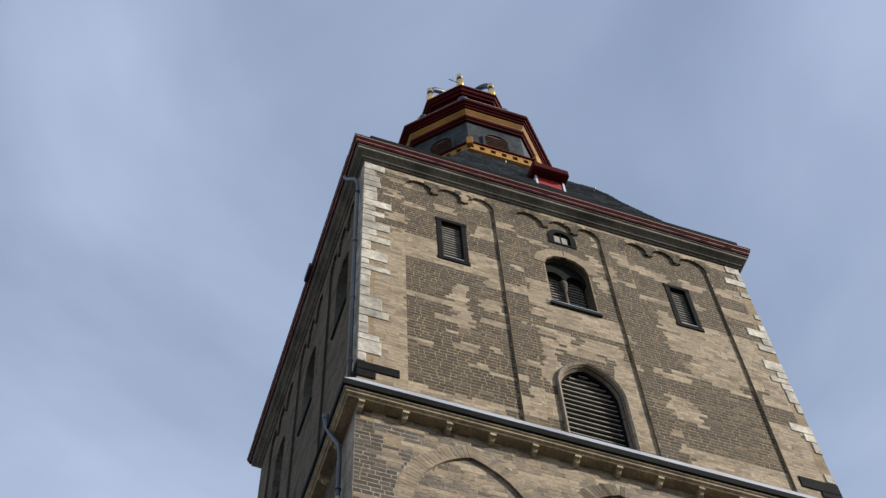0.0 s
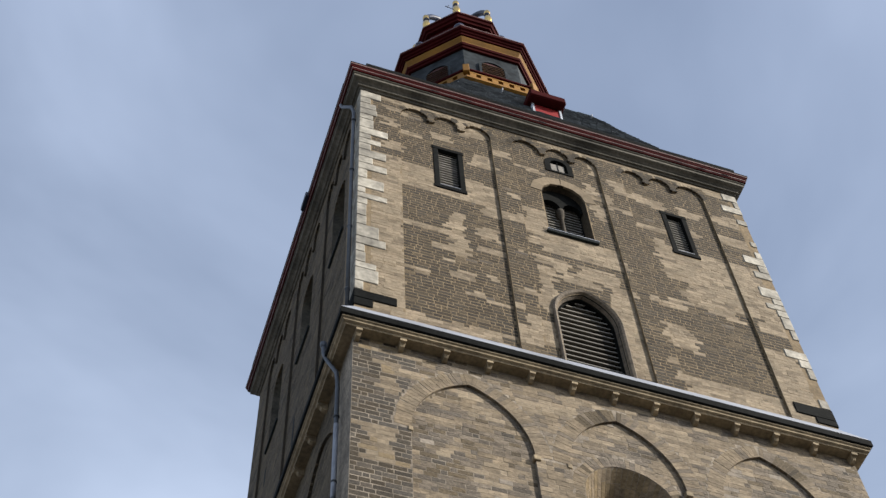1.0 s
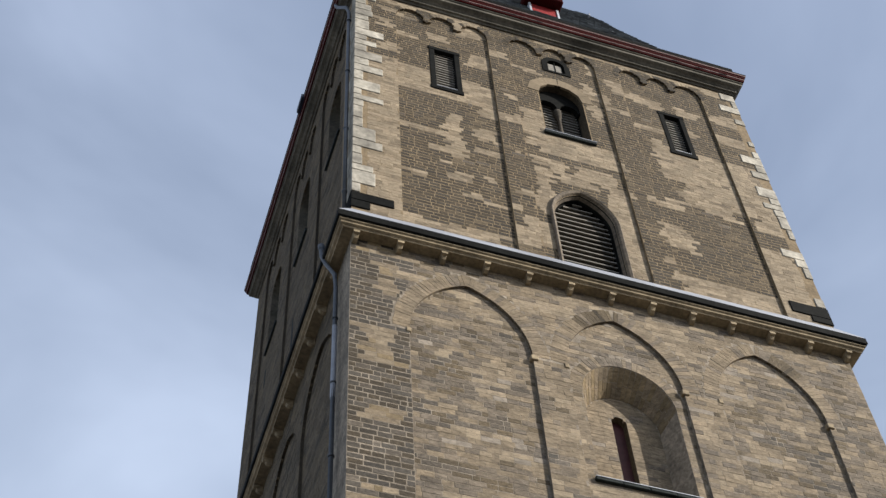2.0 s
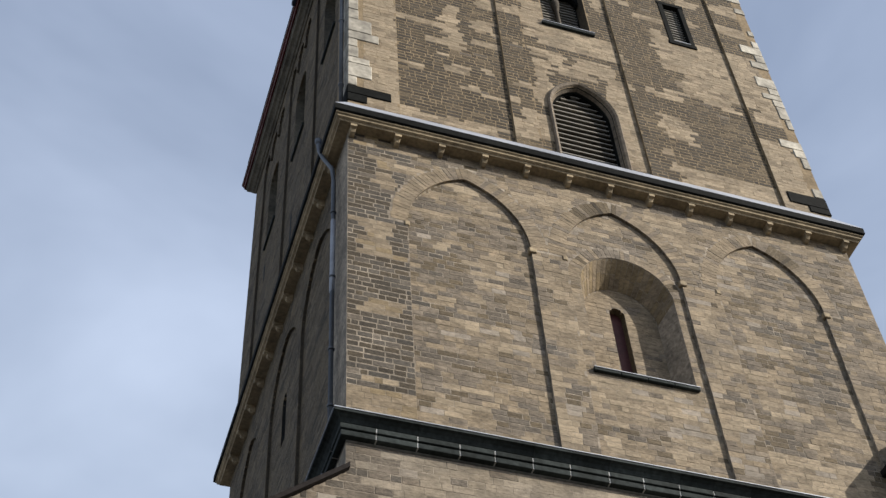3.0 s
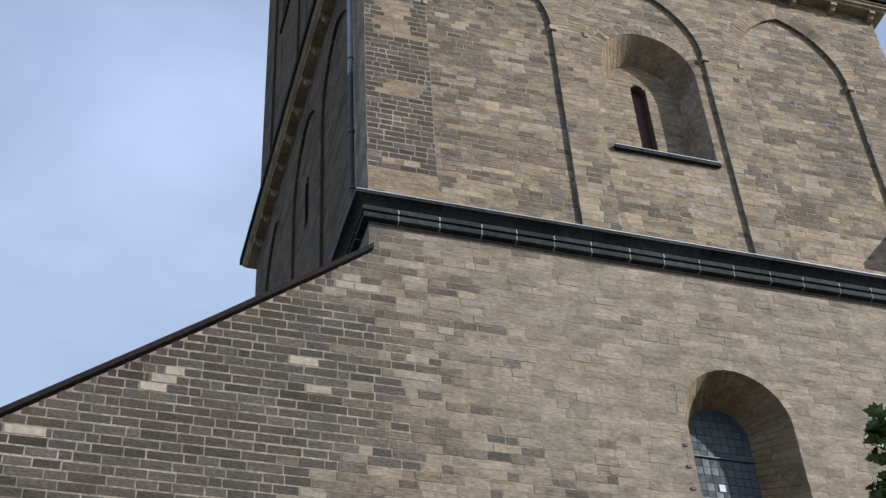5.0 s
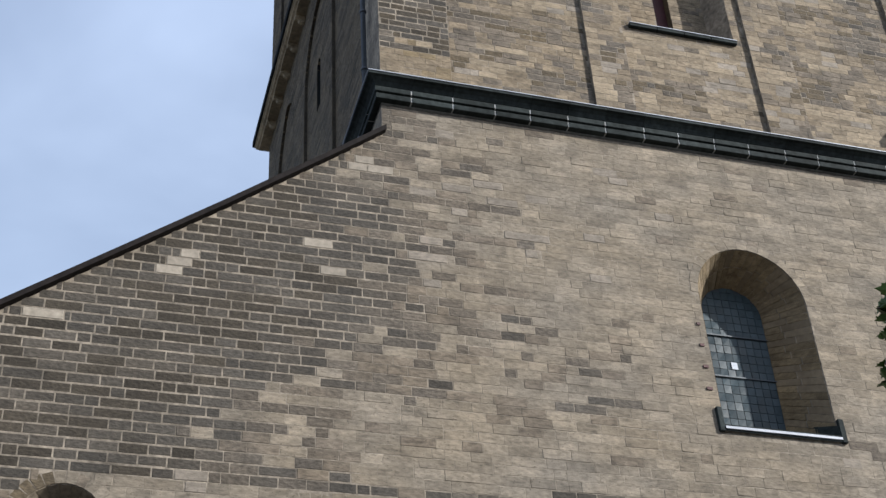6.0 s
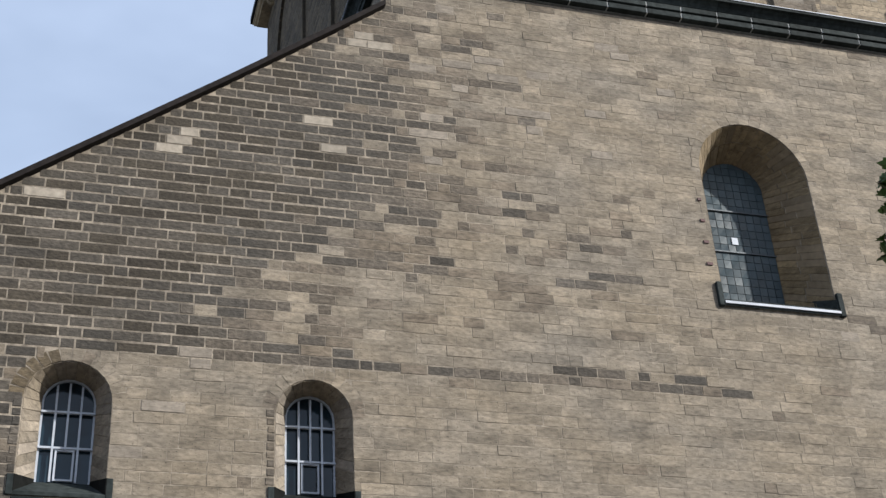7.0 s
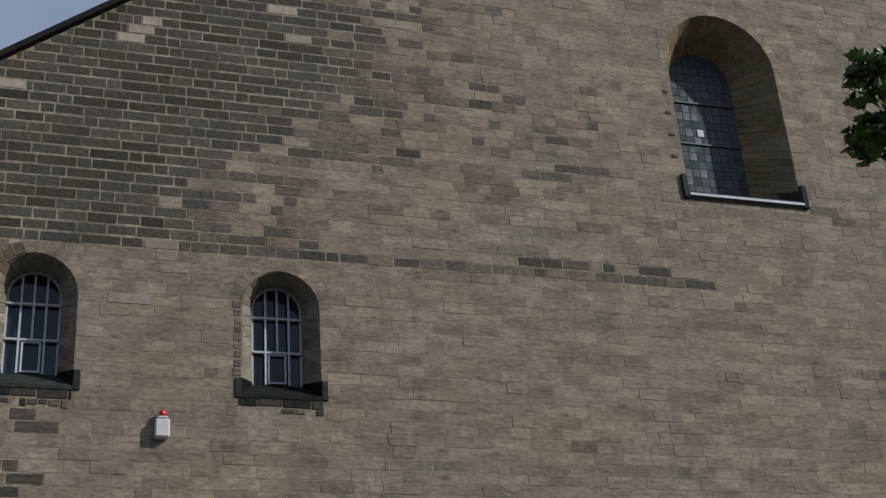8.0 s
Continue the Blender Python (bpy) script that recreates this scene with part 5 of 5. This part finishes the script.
part("pipe_end", round_bar([(-0.09, 0.86, 14.62), (-0.12, 0.88, 14.4), (-0.1, 0.92, 14.1), (-0.09, 0.94, 13.7)], 0.046), LEADPIPE, pipe)
part("pipe_sleeve", turned([(0.042, 0), (0.046, 0.01), (0.046, 1.84), (0.042, 1.85)], 10, (-0.1, 0.54, 18.15)), ZINC, pipe, "newer pale length of pipe")
part("pipe_head", turned([(0.042, 0), (0.06, 0.06), (0.07, 0.14)], 10, (-0.34, 0.82, 22.5)), LEADPIPE, pipe)

# ---- alarm sounder on the aisle wall ----
siren = tagged(empty("alarm_box"), "white alarm sounder with a red flasher on the tan wall", "alarm box")
part("housing", boxed(-2.275, -2.125, -0.1, -0.003, 6.41, 6.61, bevel=0.014), PLASTICWHITE, siren)
part("lid", boxed(-2.255, -2.145, -0.105, -0.02, 6.605, 6.635, bevel=0.012), PLASTICWHITE, siren)
part("flasher", turned([(0.036, 0), (0.036, 0.05), (0.028, 0.068), (0.01, 0.075)], 12, (-2.2, -0.06, 6.633)), LAMPRED, siren, "red flasher lens")

# ---- maple tree beside the church ----
tree = tagged(empty("maple_tree"), "maple tree with dark green lobed leaves on drooping twigs", "tree")
TX, TY = 3.6, -8.3
part("trunk", round_bar([(TX, TY, 0), (TX + 0.03, TY, 1.5), (TX - 0.05, TY + 0.05, 3.5), (TX + 0.1, TY, 5.0), (TX, TY + 0.1, 6.6)], 0.17, 12, 0.4), BARK, tree)
tr = random.Random(21)
leaf = [(0, 0), (0.18, -0.04), (0.46, -0.06), (0.38, 0.14), (0.58, 0.36), (0.38, 0.42), (0.38, 0.62), (0.2, 0.64), (0.0, 1.0),
        (-0.2, 0.64), (-0.38, 0.62), (-0.38, 0.42), (-0.58, 0.36), (-0.38, 0.14), (-0.46, -0.06), (-0.18, -0.04)]
verts, faces = [], []


def add_leaf(p, size):
    q = Euler((tr.uniform(1.9, 3.3), tr.uniform(-0.7, 0.7), tr.uniform(-3.1, 3.1))).to_quaternion()
    o = len(verts)
    for u, v in leaf:
        verts.append(Vector(p) + q @ Vector((u * size, v * size, -0.35 * size * (u * u + v * v * 0.5))))
    verts.append(Vector(p) + q @ Vector((0, 0.3 * size, 0.02)))
    n = len(leaf)
    faces.extend((o + i, o + (i + 1) % n, o + n) for i in range(n))


limbs = []
for i in range(18):
    z = 3.2 + i * 0.17
    ang = i * 2.4 + 0.4
    ln = 1.45 * (1 - abs(i - 8) / 18) + tr.uniform(-0.1, 0.15)
    limbs.append([(TX, TY, z), (TX + 0.5 * ln * math.cos(ang), TY + 0.5 * ln * math.sin(ang), z + 0.4), (TX + ln * math.cos(ang), TY + ln * math.sin(ang), z + 0.45)])
# two longer boughs that droop towards the church
boughs = [[(TX, TY, 5.2), (2.5, -7.9, 6.25), (1.46, -7.62, 6.4), (1.12, -7.5, 6.28)], [(TX, TY, 4.8), (2.5, -7.8, 5.85), (1.46, -7.5, 6.06), (1.14, -7.4, 5.94)]]
for pts in limbs + boughs:
    part("limb", round_bar(pts, 0.03, 6, 0.25), BARK, tree)
for pts in limbs:
    for k in range(9):
        t = tr.uniform(0.5, 2.0)
        a, b = Vector(pts[int(t) if t < 2 else 1]), Vector(pts[min(int(t) + 1, 2)])
        base = a.lerp(b, t % 1.0)
        for j in range(12):
            add_leaf(base + Vector((tr.gauss(0, 0.13), tr.gauss(0, 0.13), tr.gauss(-0.12, 0.14))), tr.uniform(0.06, 0.11))
for pts in boughs:
    a, b, c = Vector(pts[1]), Vector(pts[2]), Vector(pts[3])
    for j in range(300):
        t = tr.uniform(0, 1.9)
        base = a.lerp(b, t) if t < 1 else b.lerp(c, t - 1)
        add_leaf(base + Vector((tr.gauss(0, 0.045), tr.gauss(0, 0.06), tr.uniform(-0.26, 0.03))), tr.uniform(0.065, 0.11))
tagged(raw("crown", verts, faces, LEAF, parent=tree, label="dark green lobed leaves"), kind="stuff")

# ---- bricks, last ----
bricks = courses(OUT_UP, [grown(b, 0.0) for b in up_bays] + [rect(0, 0.3, 22.7, 32.6), rect(9.75, 10, 22.7, 32.6)], tone_upper, 0.0, course=0.108, mean=0.23, gap=0.025, fine=0.003)
bay_h = [[grown(WIN_A, 0.0)], [grown(SMALL, 0.06), grown(TWIN, 0.02), grown(BIG, 0.1)], [WIN_B]]
bricks += [b for bay, hs in zip(up_bays, bay_h) for b in courses(bay, hs, tone_upper, REC, course=0.108, mean=0.23, gap=0.025, fine=0.003)]
near = [b for b in bricks if 0.9 < b[0] < 6.2 and b[2] < 24.6][:300]
chosen = set(map(id, near))
lay("brickwork", [b for b in bricks if id(b) not in chosen], front, wall_up, "dark and tan tuff bricks")
single_bricks("brick", near, front, wall_up)
mid_out = [arch(c, h + 0.33, 19.7, 19.7, 1.6 + 0.36)[1:-1] for c, h in mid_spec]
bricks = courses(OUT_MID, mid_bays + mid_out, tone_mid, 0.0, course=0.115, mean=0.245, gap=0.025, fine=0.004)
bricks += [b for bay, hs in zip(mid_bays, [[], [NICHE, arch(4.98, 1.14, 19.18, 19.18, 1.14)[1:-1]], []]) for b in courses(bay, hs, tone_mid, REC, course=0.115, mean=0.245, gap=0.025, fine=0.004)]
lay("niche_bricks", courses(nin, [slit], lambda u, z: pick(0.66, 0.05, 10), ND - 0.006), front, niche_back)
near = [b for b in bricks if b[0] < 6.5 and 15.2 < b[2] < 16.8][:300]
chosen = set(map(id, near))
lay("brickwork", [b for b in bricks if id(b) not in chosen], front, wall_mid, "tan and brown tuff bricks")
single_bricks("brick", near, front, wall_mid)
low_h = [NAVE, arch(5.12, 0.93, 11.98, 11.98, 0.96)[1:-1], rect(4.2, 6.04, 9.84, 10.2)] + LANCET
for c, h in ((-0.95, 0.43), (-3.55, 0.45)):
    low_h += [arch(c, h + 0.15, 7.98, 7.98, h + 0.15)[1:-1], rect(c - 0.52, c + 0.52, 6.91, 7.13), rect(c - 0.46, c + 0.46, 6.72, 6.92)]
PALE_STONES = []
for x0, x1, z0, z1 in LOW_PALE:
    k = round(z0 / 0.134)
    PALE_STONES.append((x0, x1, k * 0.134, (k + 1) * 0.134))
low_h += [rect(*p) for p in PALE_STONES]
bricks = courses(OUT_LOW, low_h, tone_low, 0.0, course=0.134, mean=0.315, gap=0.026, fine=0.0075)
single_bricks("pale_stone", [(x0 + 0.009, x1 - 0.009, z0 + 0.009, z1 - 0.009, -0.001, 3 if x0 < 0 and z0 > 9 else 7) for x0, x1, z0, z1 in PALE_STONES], front, wall_low)
near = [b for b in bricks if -4.4 < b[0] < 0.6 and 5.9 < b[2] < 7.6][:300]
chosen = set(map(id, near))
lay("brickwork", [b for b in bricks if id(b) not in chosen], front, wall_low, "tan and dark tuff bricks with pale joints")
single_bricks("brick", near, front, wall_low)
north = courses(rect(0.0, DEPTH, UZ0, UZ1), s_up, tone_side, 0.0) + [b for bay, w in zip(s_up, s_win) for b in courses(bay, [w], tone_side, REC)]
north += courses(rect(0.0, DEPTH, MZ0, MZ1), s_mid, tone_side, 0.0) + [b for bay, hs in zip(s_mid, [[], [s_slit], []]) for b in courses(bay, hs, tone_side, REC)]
lay("side_brickwork", north, side, tower, "brown tuff bricks with the north face's shade in their tone")
